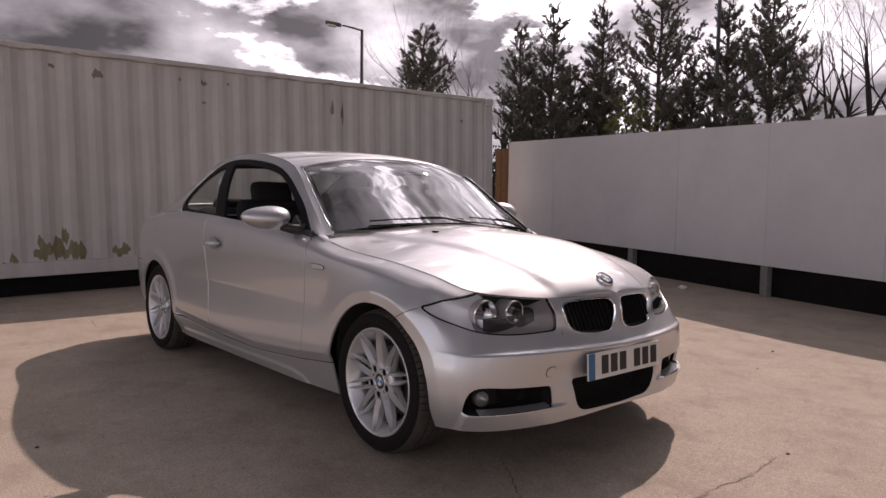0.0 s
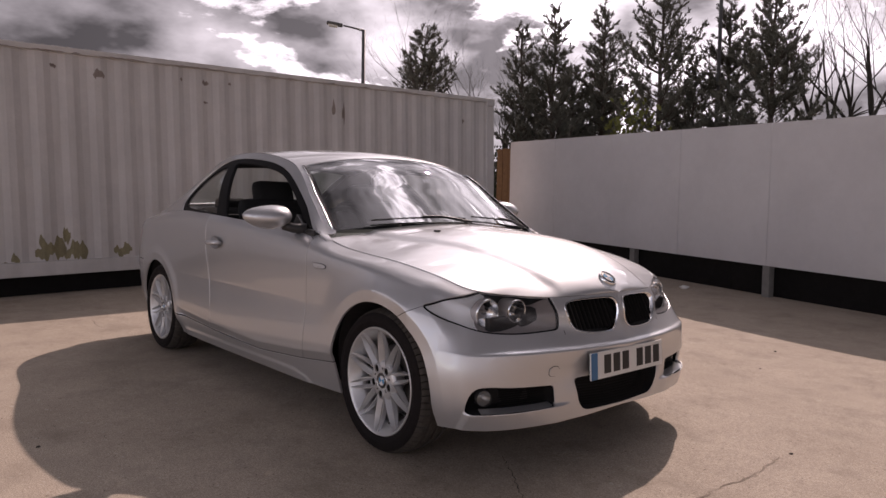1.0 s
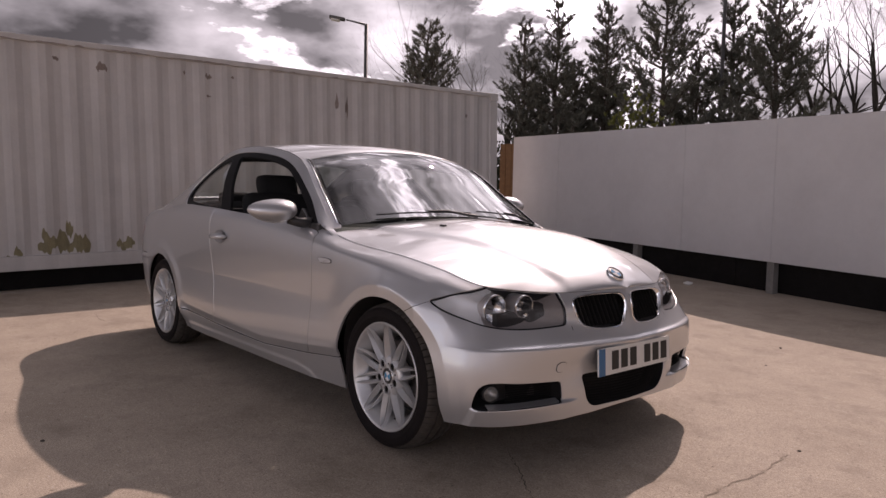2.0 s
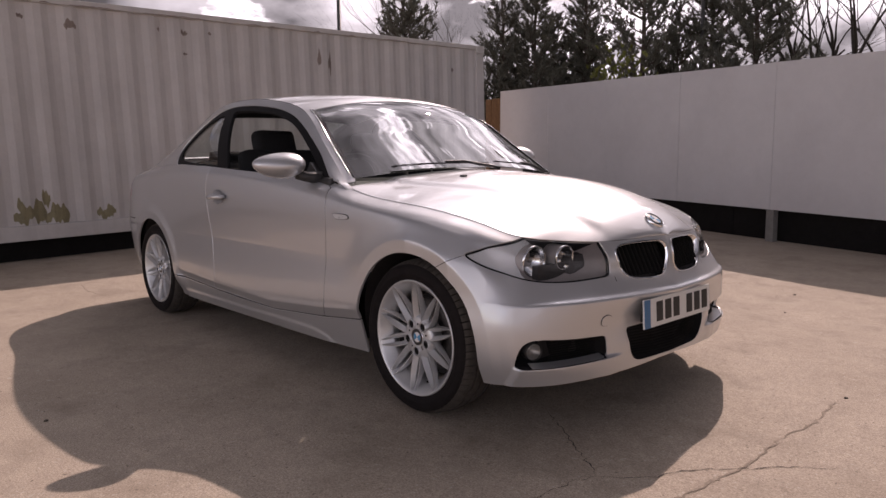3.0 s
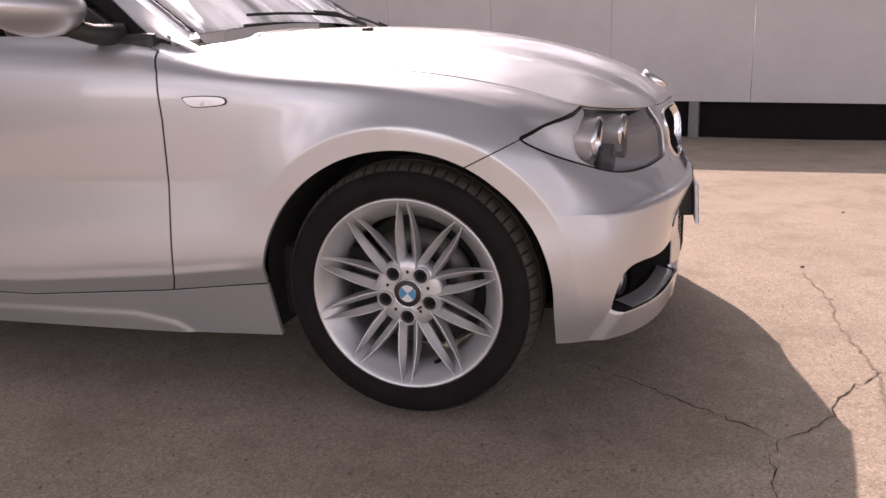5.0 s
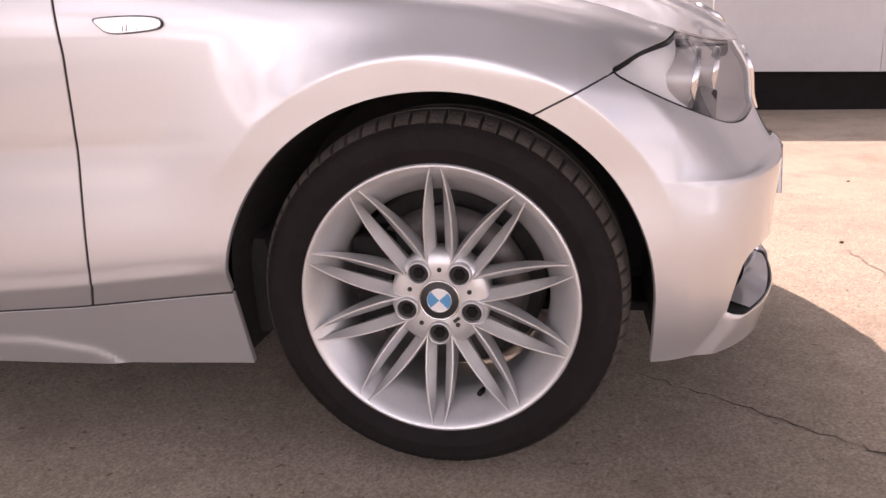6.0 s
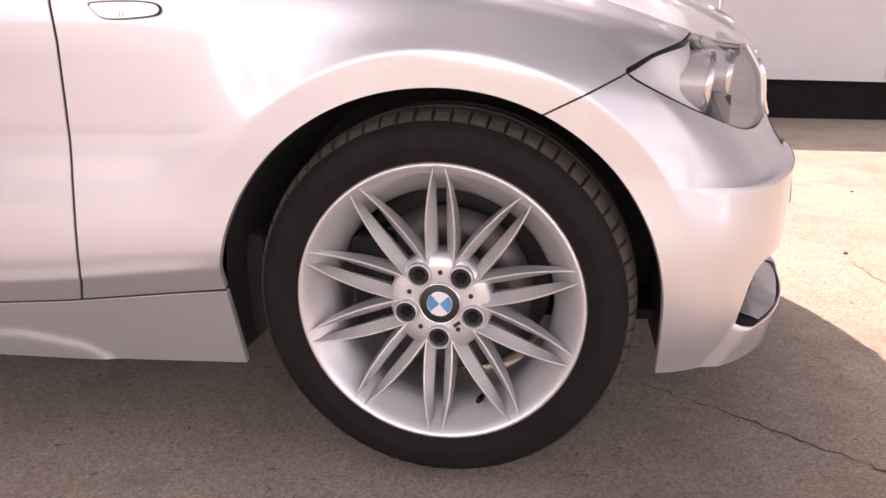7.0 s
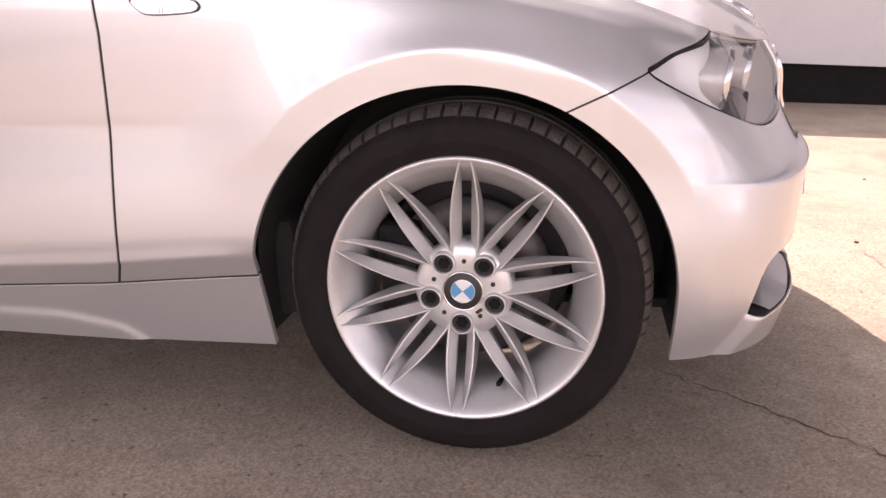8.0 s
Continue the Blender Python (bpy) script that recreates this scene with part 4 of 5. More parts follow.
def wheel_at(x, y, left):
    # rim: lip, sloping dish, barrel
    rim_profile = [(.196, .095), (.190, .08), (.184, .02), (.182, -.030), (.184, -.048), (.190, -.058), (.202, -.074), (.215, -.089), (.2210, -.0965), (.2250, -.0985), (.2290, -.1015), (.2325, -.1010), (.2345, -.097), (.2335, -.091)]
    wheel = part("wheel", *lathe(rim_profile, 96), ALLOY, car, "silver ten twin-spoke alloy wheel", True)
    # tyre with shoulder cuts and ring grooves
    prof = [(.224, -.086), (.230, -.095), (.2345, -.0975), (.242, -.1035), (.256, -.1075), (.259, -.1092), (.262, -.1075), (.274, -.1085), (.2835, -.1060), (.2900, -.1020), (.2935, -.0975), (.2955, -.0960), (.3010, -.0885), (.3060, -.0780), (.3100, -.0640), (.3122, -.0480), (.3050, -.0465), (.3050, -.0385), (.3135, -.0370), (.3150, -.0080), (.3075, -.0065)]
    prof = prof + [(r, -yy) for r, yy in reversed(prof)]
    steps = 68 * 4
    verts, faces = lathe(prof, steps)
    npf = len(prof)
    # flat blocks with narrow cuts between them
    shift = (0.0, -0.14, 0.0, 0.14)
    for k in range(steps):
        turn = shift[k % 4] * 2 * math.pi / 68
        for i, (r, yy) in enumerate(prof):
            if abs(yy) > 0.0965 or r < 0.29:
                continue
            vx, vy, vz = verts[k * npf + i]
            f = 1.0
            if k % 4 == 0 and abs(yy) > 0.05:
                f = (r - (0.009 if abs(yy) < 0.095 else 0.005)) / r
            ct, st = math.cos(turn), math.sin(turn)
            verts[k * npf + i] = ((vx * ct - vz * st) * f, vy, (vx * st + vz * ct) * f)
    # the tread is coloured lighter, as if lit; the walls are black
    lane = [abs(yy) < 0.0965 and r > 0.29 for r, yy in prof]
    is_tread = [lane[f[0] % npf] and lane[f[2] % npf] for f in faces]
    tyre = part("tyre", verts, [f for f, q in zip(faces, is_tread) if not q], RUBBER, wheel, "black road tyre with grooved tread", False)
    part("tread", verts, [f for f, q in zip(faces, is_tread) if q], TREAD, wheel, "grooved tyre tread, coloured lighter as if lit", False)
    tyre.data.polygons.foreach_set("use_smooth", [True] * len(tyre.data.polygons))
    part("brake_disc", *lathe([(.05, .0), (.07, .0), (.072, -.012), (.146, -.012), (.146, .012), (.072, .012)], 64), DISC, wheel, "steel brake disc", True)
    part("hub_backing", *lathe([(.0, .045), (.17, .045), (.176, .05), (.176, .06), (.0, .06)], 48), VOID, wheel)
    part_bm("brake_caliper", box_bm((0.07, 0.10, 0.17), (-.118 if not left else .118, -.002, 0.02), 0.014), BLACK_STEEL_SHADE, wheel)
    # hub face with its soft shoulder
    part("hub", *lathe([(.0, -.075), (.034, -.0755), (.040, -.0765), (.062, -.0758), (.078, -.0742), (.084, -.0690), (.0865, -.058), (.086, -.03), (.07, .0)], 60), ALLOY, wheel, "", True)
    phase = radians(-92.5)
    # spoke blades: a leaf with a raised crest
    for k in range(10):
        for sgn in (-1, 1):
            verts, faces, n = [], [], 22
            for i in range(n):
                f = i / (n - 1)
                r = 0.058 + f * (0.2245 - 0.058)
                half = 0.0101 * (math.sin(math.pi * (0.26 + 0.74 * f)) ** 0.75 if f < 1 else 0.02) + 0.0002
                mid = sgn * (0.0165 + 0.0035 * math.sin(math.pi * f * 0.9) - 0.0085 * f**2)
                crest = -0.0765 - 0.0235 * f**1.6 - 0.004 * math.sin(math.pi * f)
                low = crest + 0.016 + 0.005 * (1 - f)
                deep = crest + 0.040 * (1 - 0.75 * f)
                o = sgn * 0.45 * half
                row = ((mid - half, deep), (mid - half, low), (mid + o - 0.0013, crest), (mid + o + 0.0013, crest), (mid + half, low), (mid + half, deep))
                verts += [(r, d, m) for m, d in row]
            for i in range(n - 1):
                for j in range(5):
                    a = i * 6 + j
                    faces.append((a, a + 1, a + 7, a + 6))
            faces += [tuple(range(5, -1, -1)), tuple(range((n - 1) * 6, n * 6))]
            turn = Matrix.Rotation(-(phase + k * math.pi / 5), 4, "Y")
            part("spoke", *moved((verts, faces), turn), ALLOY, wheel)
    for k in range(5):
        a = phase + k * 2 * math.pi / 5
        to = Matrix.Translation((0.058 * math.cos(a), 0, 0.058 * math.sin(a)))
        ring = lathe([(.0165, -.066), (.0168, -.0835), (.0182, -.0850), (.0200, -.0835), (.0215, -.070)], 24)
        part("bolt_seat", *moved(ring, to), ALLOY, wheel, "", True)
        part("bolt_recess", *moved(lathe([(.0, -.0770), (.0168, -.0772)], 20), to), VOID, wheel)
        part("wheel_bolt", *moved(lathe([(.0, -.0815), (.0095, -.0815), (.0105, -.079), (.0105, -.076)], 6), to), BLACK_STEEL_SHADE, wheel, "dark wheel bolt")
        b2 = a + math.pi / 5
        part("hub_hole", *moved(lathe([(.0, -.0775), (.0040, -.0775), (.0042, -.073)], 12), Matrix.Translation((0.053 * math.cos(b2), 0, 0.053 * math.sin(b2)))), VOID, wheel)
    # centre cap
    cap = part("centre_cap", *lathe([(.0, -.0790), (.0325, -.0790), (.034, -.0782), (.0345, -.076), (.0345, -.07)], 48), INK, wheel, "round cap with blue and white quarters", True)
    part("cap_ring", *lathe([(.0325, -.0788), (.0335, -.0800), (.0352, -.0795), (.0358, -.0765)], 48), CHROME, wheel, "", True)
    part("cap_inner_ring", *lathe([(.0200, -.0791), (.0203, -.0798), (.0211, -.0798), (.0214, -.0791)], 40), CHROME, wheel, "", True)
    for q in range(4):
        fan = [(0, -.0794, 0)] + [(0.0202 * math.cos(x), -.0794, 0.0202 * math.sin(x)) for x in [q * math.pi / 2 + 0.72 + i * math.pi / 16 for i in range(9)]]
        part("cap_quarter", fan, [(0, i, i + 1) for i in range(1, 9)], ROUND_BLUE if q % 2 else ROUND_WHITE, wheel)
    tag = Matrix.Rotation(radians(52), 4, "Y") @ Matrix.Translation((0.0445, -0.0772, 0))
    part_bm("small_badge", box_bm((0.006, 0.0015, 0.013), (0, 0, 0), 0.0004), INK, wheel, "small dark badge", False).data.transform(tag)
    a = radians(-70)
    part("valve", *tube([(0.190 * math.cos(a), -.045, 0.190 * math.sin(a)), (0.180 * math.cos(a), -.082, 0.180 * math.sin(a))], 0.0048, 10), RUBBER, wheel, "black tyre valve")
    wheel.matrix_local = Matrix.Translation((x, y, 0.3140)) @ (Matrix.Rotation(math.pi, 4, "Z") if left else Matrix()) @ Matrix.Scale(0.983, 4)
    return wheel


first = wheel_at(0.003, -0.737, False)
for x, y, left in ((-2.66, -0.742, False), (0.003, 0.737, True), (-2.66, 0.742, True)):
    m = Matrix.Translation((x, y, 0.3140)) @ Matrix.Rotation(math.pi if left else 0.0, 4, "Z")
    copy_thing(first, m)

# ---- car: wheel housings, underside ----
for cx in (FRONT_C[0], REAR_C[0]):
    for s in (-1, 1):
        verts, faces, n = [], [], 28
        for i in range(n + 1):
            a = math.pi * i / n
            px, pz = cx + (0.352 if a < math.pi / 2 or cx < -1 else 0.374) * math.cos(a), 0.315 + 0.352 * math.sin(a)
            verts += [(px, s * (0.79 + 0.045 * math.sin(a)), pz), (px, s * 0.50, pz)]
        faces = [(2 * i, 2 * i + 1, 2 * i + 3, 2 * i + 2) for i in range(n)]
        a0 = len(verts)
        for px in (cx + 0.352, cx - (0.352 if cx < -1 else 0.374)):
            verts += [(px, s * 0.765, 0.19), (px, s * 0.50, 0.19), (px, s * 0.79, 0.316), (px, s * 0.50, 0.316)]
        faces += [(a0, a0 + 1, a0 + 3, a0 + 2), (a0 + 4, a0 + 5, a0 + 7, a0 + 6)]
        back = [2 * i + 1 for i in range(n + 1)]
        faces.append(tuple(back))
        part("wheel_housing", verts, faces, VOID, car, "dark plastic wheel housing")
part_bm("underbody", box_bm((2.0, 1.44, 0.20), (-1.33, 0, 0.30), 0.03), VOID, car)
part_bm("underbody", box_bm((0.62, 0.94, 0.42), (0.17, 0, 0.44), 0.03), VOID, car)
part_bm("underbody", box_bm((0.75, 0.94, 0.40), (-2.72, 0, 0.48), 0.03), VOID, car)
part_bm("rear_valance", box_bm((0.35, 1.1, 0.30), (-3.17, 0, 0.45), 0.03), VOID, car)
part_bm("front_undertray", box_bm((0.45, 1.2, 0.02), (0.32, 0, 0.225), 0.004), VOID, car)
part_bm("radiator_screen", box_bm((0.03, 1.25, 0.40), (0.44, 0, 0.42), 0.004), VOID, car)

# ---- car: headlamps ----
FACET = material("faceted_lamp_silver", (0.90, 0.90, 0.90), 0.28, 0.25, 0, 40, 0.10, 0.03, 25)
BOWLS = material("polished_bowl", (0.86, 0.86, 0.86), 0.12, 1.0, 0, 90, 0.1, 0.12, 70)
BARREL = material("grey_lamp_barrel", (0.46, 0.42, 0.405), 0.32, 0.35, 0.2, 60, 0.08)
BOWL_GREY = material("lamp_bezel_grey", (0.30, 0.265, 0.255), 0.32, 0.0, 0.3, 50, 0.15)
for left in (False, True):
    s = 1 if left else -1
    lens = panel("headlamp", SIDE.cut(lambda a: LAMP(a) - 0.003).cut(lambda a: a[:, 4] - 0.2), LENS, car, "clear headlamp with twin round reflectors", left=left, depth=0, lift=-0.002)
    lens.visible_shadow = False
    panel("lamp_seal", SIDE.cut(lambda a: LAMP(a) - 0.001).cut(lambda a: 0.0065 - LAMP(a)), GLOSSBLACK, lens, left=left, depth=0.03, lift=-0.004)
    # housing: the lamp's own face, pushed inwards
    deep = SIDE.cut(lambda a: LAMP(a) - 0.001)
    dd = deep.a.copy()
    push = np.interp(dd[:, 3], [11.1, 11.7], [0.030, 0.075]) * smoothstep(0.0, 0.055, LAMP(dd))
    dd[:, :3] -= dd[:, 5:] * (push + 0.008)[:, None]
    deep = Skin(dd, deep.faces)
    panel("lamp_housing", deep.cut(lambda a: a[:, 3] - 11.45), BOWL_GREY, lens, "dark grey inner bezel", left=left, depth=0)
    panel("indicator_reflector", deep.cut(lambda a: 11.45 - a[:, 3]), FACET, lens, "bright indicator reflector", left=left, depth=0)
    for (bx, bw, bz), rr in (((0.415, 0.602, 0.634), 0.056), ((0.468, 0.492, 0.642), 0.045)):
        aim = Matrix.Translation((bx, s * bw, bz)) @ Matrix.Rotation(s * radians(4), 4, "Z") @ Matrix.Rotation(math.pi / 2, 4, "Z") @ Matrix.Rotation(radians(7), 4, "X")
        shell = lathe([(rr, -0.002), (rr * 0.985, 0.012), (rr * 0.95, 0.040), (rr * 0.90, 0.062), (rr * 0.78, 0.078), (rr * 0.5, 0.088), (0.0, 0.092)], 40)
        part("lamp_barrel", *moved(shell, aim), BARREL, lens, "grey round lamp barrel", True)
        bowl = lathe([(0.0, 0.050), (rr * 0.35, 0.046), (rr * 0.7, 0.030), (rr * 0.9, 0.008), (rr * 0.96, -0.002)], 36)
        part("reflector_bowl", *moved(bowl, aim), BOWLS, lens, "round polished reflector", True)
        part("reflector_ring", *moved(lathe([(rr * 0.95, 0.0), (rr * 0.97, -0.006), (rr * 1.02, -0.006), (rr * 1.03, 0.003)], 40), aim), CHROME, lens, "", True)
        part("bulb_shield", *moved(lathe([(0.0, 0.012), (0.008, 0.013), (0.011, 0.020), (0.010, 0.045)], 16), aim), STEEL, lens, "", True)
    bulb = Matrix.Translation((0.332, s * 0.680, 0.650))
    part("indicator_bulb", *moved(lathe([(0.0, -0.014), (0.008, -0.011), (0.012, 0.0), (0.009, 0.010), (0.0, 0.014)], 14), bulb), AMBER, lens, "pale amber indicator bulb", True)

# ---- car: kidney grilles, lower grille, fog lamps ----
def base_line(z, ws):
    """Points of the bumper's face at one height, for distances ws from the middle."""
    near = SIDE.a[(np.abs(SIDE.a[:, 2] - z) < 0.005) & (SIDE.a[:, 0] > 0.38) & (SIDE.a[:, 1] > 0.3) & (SIDE.a[:, 1] < 0.757)]
    fit = np.polyfit(near[:, 1], near[:, 0], 5)
    return [(float(np.polyval(fit, w)), float(w), z) for w in ws]



FOGBOWL = material("dim_fog_reflector", (0.36, 0.35, 0.33), 0.3, 0.8, 0, 60, 0.2)
MESHBLK = material("black_grille", (0.012, 0.012, 0.012), 0.9, spec=0.1)
for left in (False, True):
    s = 1 if left else -1
    ring = SIDE.cut(lambda a: KIDNEY(a) + 0.001).cut(lambda a: 0.0038 - KIDNEY(a))
    kid = panel("kidney_grille", ring, CHROME, car, "chrome kidney grille surround with black slats", left=left, depth=0.02, lift=0.0045)
    for i in range(11):
        w = 0.035 + i * 0.0255
        xs = np.interp(w, [0, 0.31], [0.645, 0.612])
        part_bm("slat", box_bm((0.03, 0.007, 0.13), (xs - 0.060, s * w, 0.612), 0.002, Matrix.Rotation(radians(-26), 4, "Y")), MESHBLK, kid, "")
    part_bm("grille_back", box_bm((0.01, 0.33, 0.17), (0.555, s * 0.17, 0.615), 0.002, Matrix.Rotation(radians(-26), 4, "Y")), VOID, kid)
    # fog lamp intake
    floor = SIDE.cut(lambda a: FOG(a) - 0.001)
    fa = floor.a.copy()
    fa[:, 0] -= 0.110 * smoothstep(0.0, 0.010, FOG(fa))
    intake = panel("fog_intake", Skin(fa, floor.faces), GLOSSBLACK, car, "black fog lamp intake", left=left, depth=0)
    ledge = base_line(0.258, np.linspace(0.400, 0.716, 26))
    lv = [(x - d * (1 - 0.45 * (w - 0.4)), s * (w - 1.6 * d * max(w - 0.45, 0)), z + 0.0125 + u) for x, w, z in ledge for d, u in ((0.003, 0.0), (0.010, 0.002), (0.028, 0.005), (0.050, 0.010))]
    part("intake_ledge", lv, [(4 * i + k, 4 * i + k + 1, 4 * i + k + 5, 4 * i + k + 4) for i in range(25) for k in range(3)], PAINT, intake, "silver ledge under the intake", True)
    aim = Matrix.Translation((0.470, s * 0.668, 0.318)) @ Matrix.Rotation(s * radians(22), 4, "Z") @ Matrix.Rotation(math.pi / 2, 4, "Z")
    part("fog_lamp_bezel", *moved(lathe([(0.0295, 0.03), (0.0300, -0.008), (0.0315, -0.010), (0.034, 0.03)], 32), aim), DARK, intake, "", True)
    part("fog_reflector", *moved(lathe([(0.0, 0.022), (0.018, 0.016), (0.029, -0.002)], 32), aim), FOGBOWL, intake, "round fog lamp reflector", True)
    part("fog_lens", *moved(lathe([(0.0, -0.014), (0.018, -0.012), (0.031, -0.006)], 32), aim), LENS, intake, "", True)
    for i in range(9):
        z = 0.282 + i * 0.009
        part("intake_bar", *tube([(0.50, s * 0.62, z), (0.535, s * 0.50, z), (0.553, s * 0.41, z)], 0.0022, 6), MESHBLK, intake)
    # tow eye cover
    tow = SIDE.cut(lambda a: sdf([(.390, .393), (.437, .393), (.437, .433), (.390, .433)], 1)(a[:, 1:3]) * (a[:, 0] > 0.5) - 0.001 * (a[:, 0] < 0.5))
    if not left:
        groove = SIDE.cut(lambda a: np.where(a[:, 0] > 0.5, sdf([(.388, .391), (.439, .391), (.439, .435), (.388, .435)], 1)(a[:, 1:3]), -1.0))
        panel("tow_eye_groove", groove, DARK, car, "", left=left, depth=0.002, lift=0.0014)
        panel("tow_eye_cover", tow, PAINT, car, "small square tow eye cover", left=left, depth=0.006, lift=0.0035)
low = SIDE.cut(lambda a: LOWER(a) - 0.001)
la = low.a.copy()
la[:, 0] -= 0.09 * smoothstep(0.0, 0.015, LOWER(la))
lower = panel("lower_grille", Skin(la, low.faces), GLOSSBLACK, car, "black lower grille mesh", left=None, depth=0)
for i in range(12):
    z = 0.246 + i * 0.0118
    half = np.interp(z, [0.24, 0.30, 0.36], [0.21, 0.275, 0.29])
    part("mesh_bar", *tube([(0.60, -half, z), (0.635, -half / 2, z), (0.645, 0, z), (0.635, half / 2, z), (0.60, half, z)], 0.0022, 5), MESHBLK, lower)

# ---- car: number plate ----
plate = part_bm("number_plate", box_bm((0.008, 0.520, 0.111), (0.665, 0, 0.418), 0.002, Matrix.Rotation(radians(-3), 4, "Y")), WHITEP, car, "white number plate with blue end band and dark bars")
part_bm("plate_holder", box_bm((0.05, 0.42, 0.09), (0.638, 0, 0.420), 0.008), DARK, plate)


def plate_box(name, y, z, w, h, mat):
    part_bm(name, box_bm((0.0015, w, h), (0.6698 + (z - 0.418) * -0.052, y, z), 0.0, Matrix.Rotation(radians(-3), 4, "Y")), mat, plate)


plate_box("blue_band", -0.2385, 0.418, 0.041, 0.109, BLUEP)
for y in (-0.150, -0.086, -0.022, 0.082, 0.146, 0.210):
    plate_box("dark_bar", y, 0.4195, 0.046, 0.077, INK)
plate_box("small_bar", -0.2385, 0.385, 0.018, 0.012, WHITEP)

# ---- car: roundel on the bonnet ----
tilt = Matrix.Translation((0.548, 0, 0.7545)) @ Matrix.Rotation(radians(35), 4, "Y") @ Matrix.Rotation(math.pi / 2, 4, "X")
badge = part("bonnet_badge", *moved(lathe([(0.0, 0.006), (0.038, 0.005), (0.041, 0.0), (0.041, -0.006)], 40), tilt), INK, car, "round bonnet badge with blue and white quarters", True)
part("badge_ring", *moved(lathe([(0.037, 0.0055), (0.039, 0.0075), (0.0415, 0.005), (0.042, -0.004)], 40), tilt), CHROME, badge, "", True)
for q in range(4):
    fan = [(0, 0.0072, 0)] + [(0.025 * math.cos(x), 0.0066, 0.025 * math.sin(x)) for x in [q * math.pi / 2 + i * math.pi / 16 for i in range(9)]]
    part("badge_quarter", *moved((fan, [(0, i, i + 1) for i in range(1, 9)]), tilt), ROUND_BLUE if q % 2 else ROUND_WHITE, badge)

# ---- car: mirrors, handles, side repeaters ----
for left in (False, True):
    s = 1 if left else -1
    bm = bmesh.new()
    bmesh.ops.create_uvsphere(bm, u_segments=36, v_segments=22, radius=1)
    for v in bm.verts:
        x, y, z = v.co
        flat = 0.45 if x < 0 else 1.0
        taper = 1 - 0.20 * y
        v.co = Vector((x * 0.098 * flat * taper, y * 0.122, z * (0.064 if z > 0 else 0.055) * taper + 0.010 * y * y))
    bmesh.ops.transform(bm, matrix=Matrix.Translation((-0.810, -0.937, 0.985) if not left else (-0.90, 0.84, 1.035)) @ Matrix.Rotation(s * radians(12), 4, "Z") @ Matrix.Diagonal((1, s, 1, 1)), verts=bm.verts)
    if left:
        bmesh.ops.reverse_faces(bm, faces=bm.faces)
    mir = part_bm("door_mirror", bm, PAINT, DOORS[left], "silver oval door mirror", True)
    part("mirror_arm", *tube([(-0.70, s * 0.775, 0.932), (-0.745, s * 0.83, 0.937), (-0.765, s * 0.875, 0.950)], [0.030, 0.024, 0.022], 12), DARK, DOORS[left], "black mirror arm", True)
    tri_o = [(-.665, .912), (-.82, .938), (-.80, 1.005), (-.735, .965)]
    tv = [(x, s * (0.800 - 0.30 * (z - .93)), z) for x, z in tri_o]
    tv += [(x, s * (0.775 - 0.30 * (z - .93)), z) for x, z in tri_o]
    part("mirror_base", tv, [(0, 1, 2, 3), (7, 6, 5, 4), (0, 4, 5, 1), (1, 5, 6, 2), (2, 6, 7, 3), (3, 7, 4, 0)], DARK, DOORS[left], "black triangular mirror base")
    # handle: dished cup behind a bowed grip
    hx, hw, hz = -1.595, 0.877, 0.823
    cup = lathe([(0.0, 0.010), (0.5, 0.008), (0.86, 0.002), (1.0, -0.0025)], 30)
    cm = Matrix.Translation((hx - 0.005, s * hw, hz + 0.002)) @ Matrix.Diagonal((0.070, -s if s > 0 else 1, 0.038, 1))
    part("handle_cup", *moved(cup, cm), PAINT, DOORS[left], "", True)
    grip = tube([(hx + 0.088, s * (hw + 0.004), hz + 0.003), (hx + 0.06, s * (hw + 0.028), hz + 0.003), (hx, s * (hw + 0.036), hz + 0.002), (hx - 0.06, s * (hw + 0.028), hz), (hx - 0.092, s * (hw + 0.004), hz)], [0.010, 0.0135, 0.0145, 0.0135, 0.010], 12)
    part("door_handle", *grip, PAINT, DOORS[left], "silver bowed pull handle", True)
    # side repeater
    out = [(-.506, .782), (-.47, .7835), (-.43, .7825), (-.395, .779), (-.385, .772), (-.387, .763), (-.40, .759), (-.44, .757), (-.470, .757), (-.484, .760), (-.499, .775)]
    rep = SIDE.cut(lambda a: np.where(a[:, 1] > 0.7, sdf(out, 2)(a[:, [0, 2]]), -1.0))
    ob = panel("side_repeater", rep, LENS, car, "clear side repeater lamp", left=left, depth=0, lift=0.006)
    panel("repeater_rim", SIDE.cut(lambda a: np.where(a[:, 1] > 0.7, sdf(out, 2)(a[:, [0, 2]]) + 0.0004, -1.0)), DARK, ob, "", left=left, depth=0.005, lift=0.0025)
    for rx in (-.478, -.452, -.446, -.428):
        part("repeater_rib", *tube([(rx, s * 0.8595, .7605), (rx + 0.002, s * 0.8590, .7705), (rx + 0.004, s * 0.8575, .7790)], 0.0011, 5), DARK if rx < -.44 else CHROME, ob)
    panel("repeater_reflector", SIDE.cut(lambda a: np.where(a[:, 1] > 0.7, sdf(out, 2)(a[:, [0, 2]]) - 0.0020, -1.0)), REFLECT, ob, "", left=left, depth=0, lift=0.005)

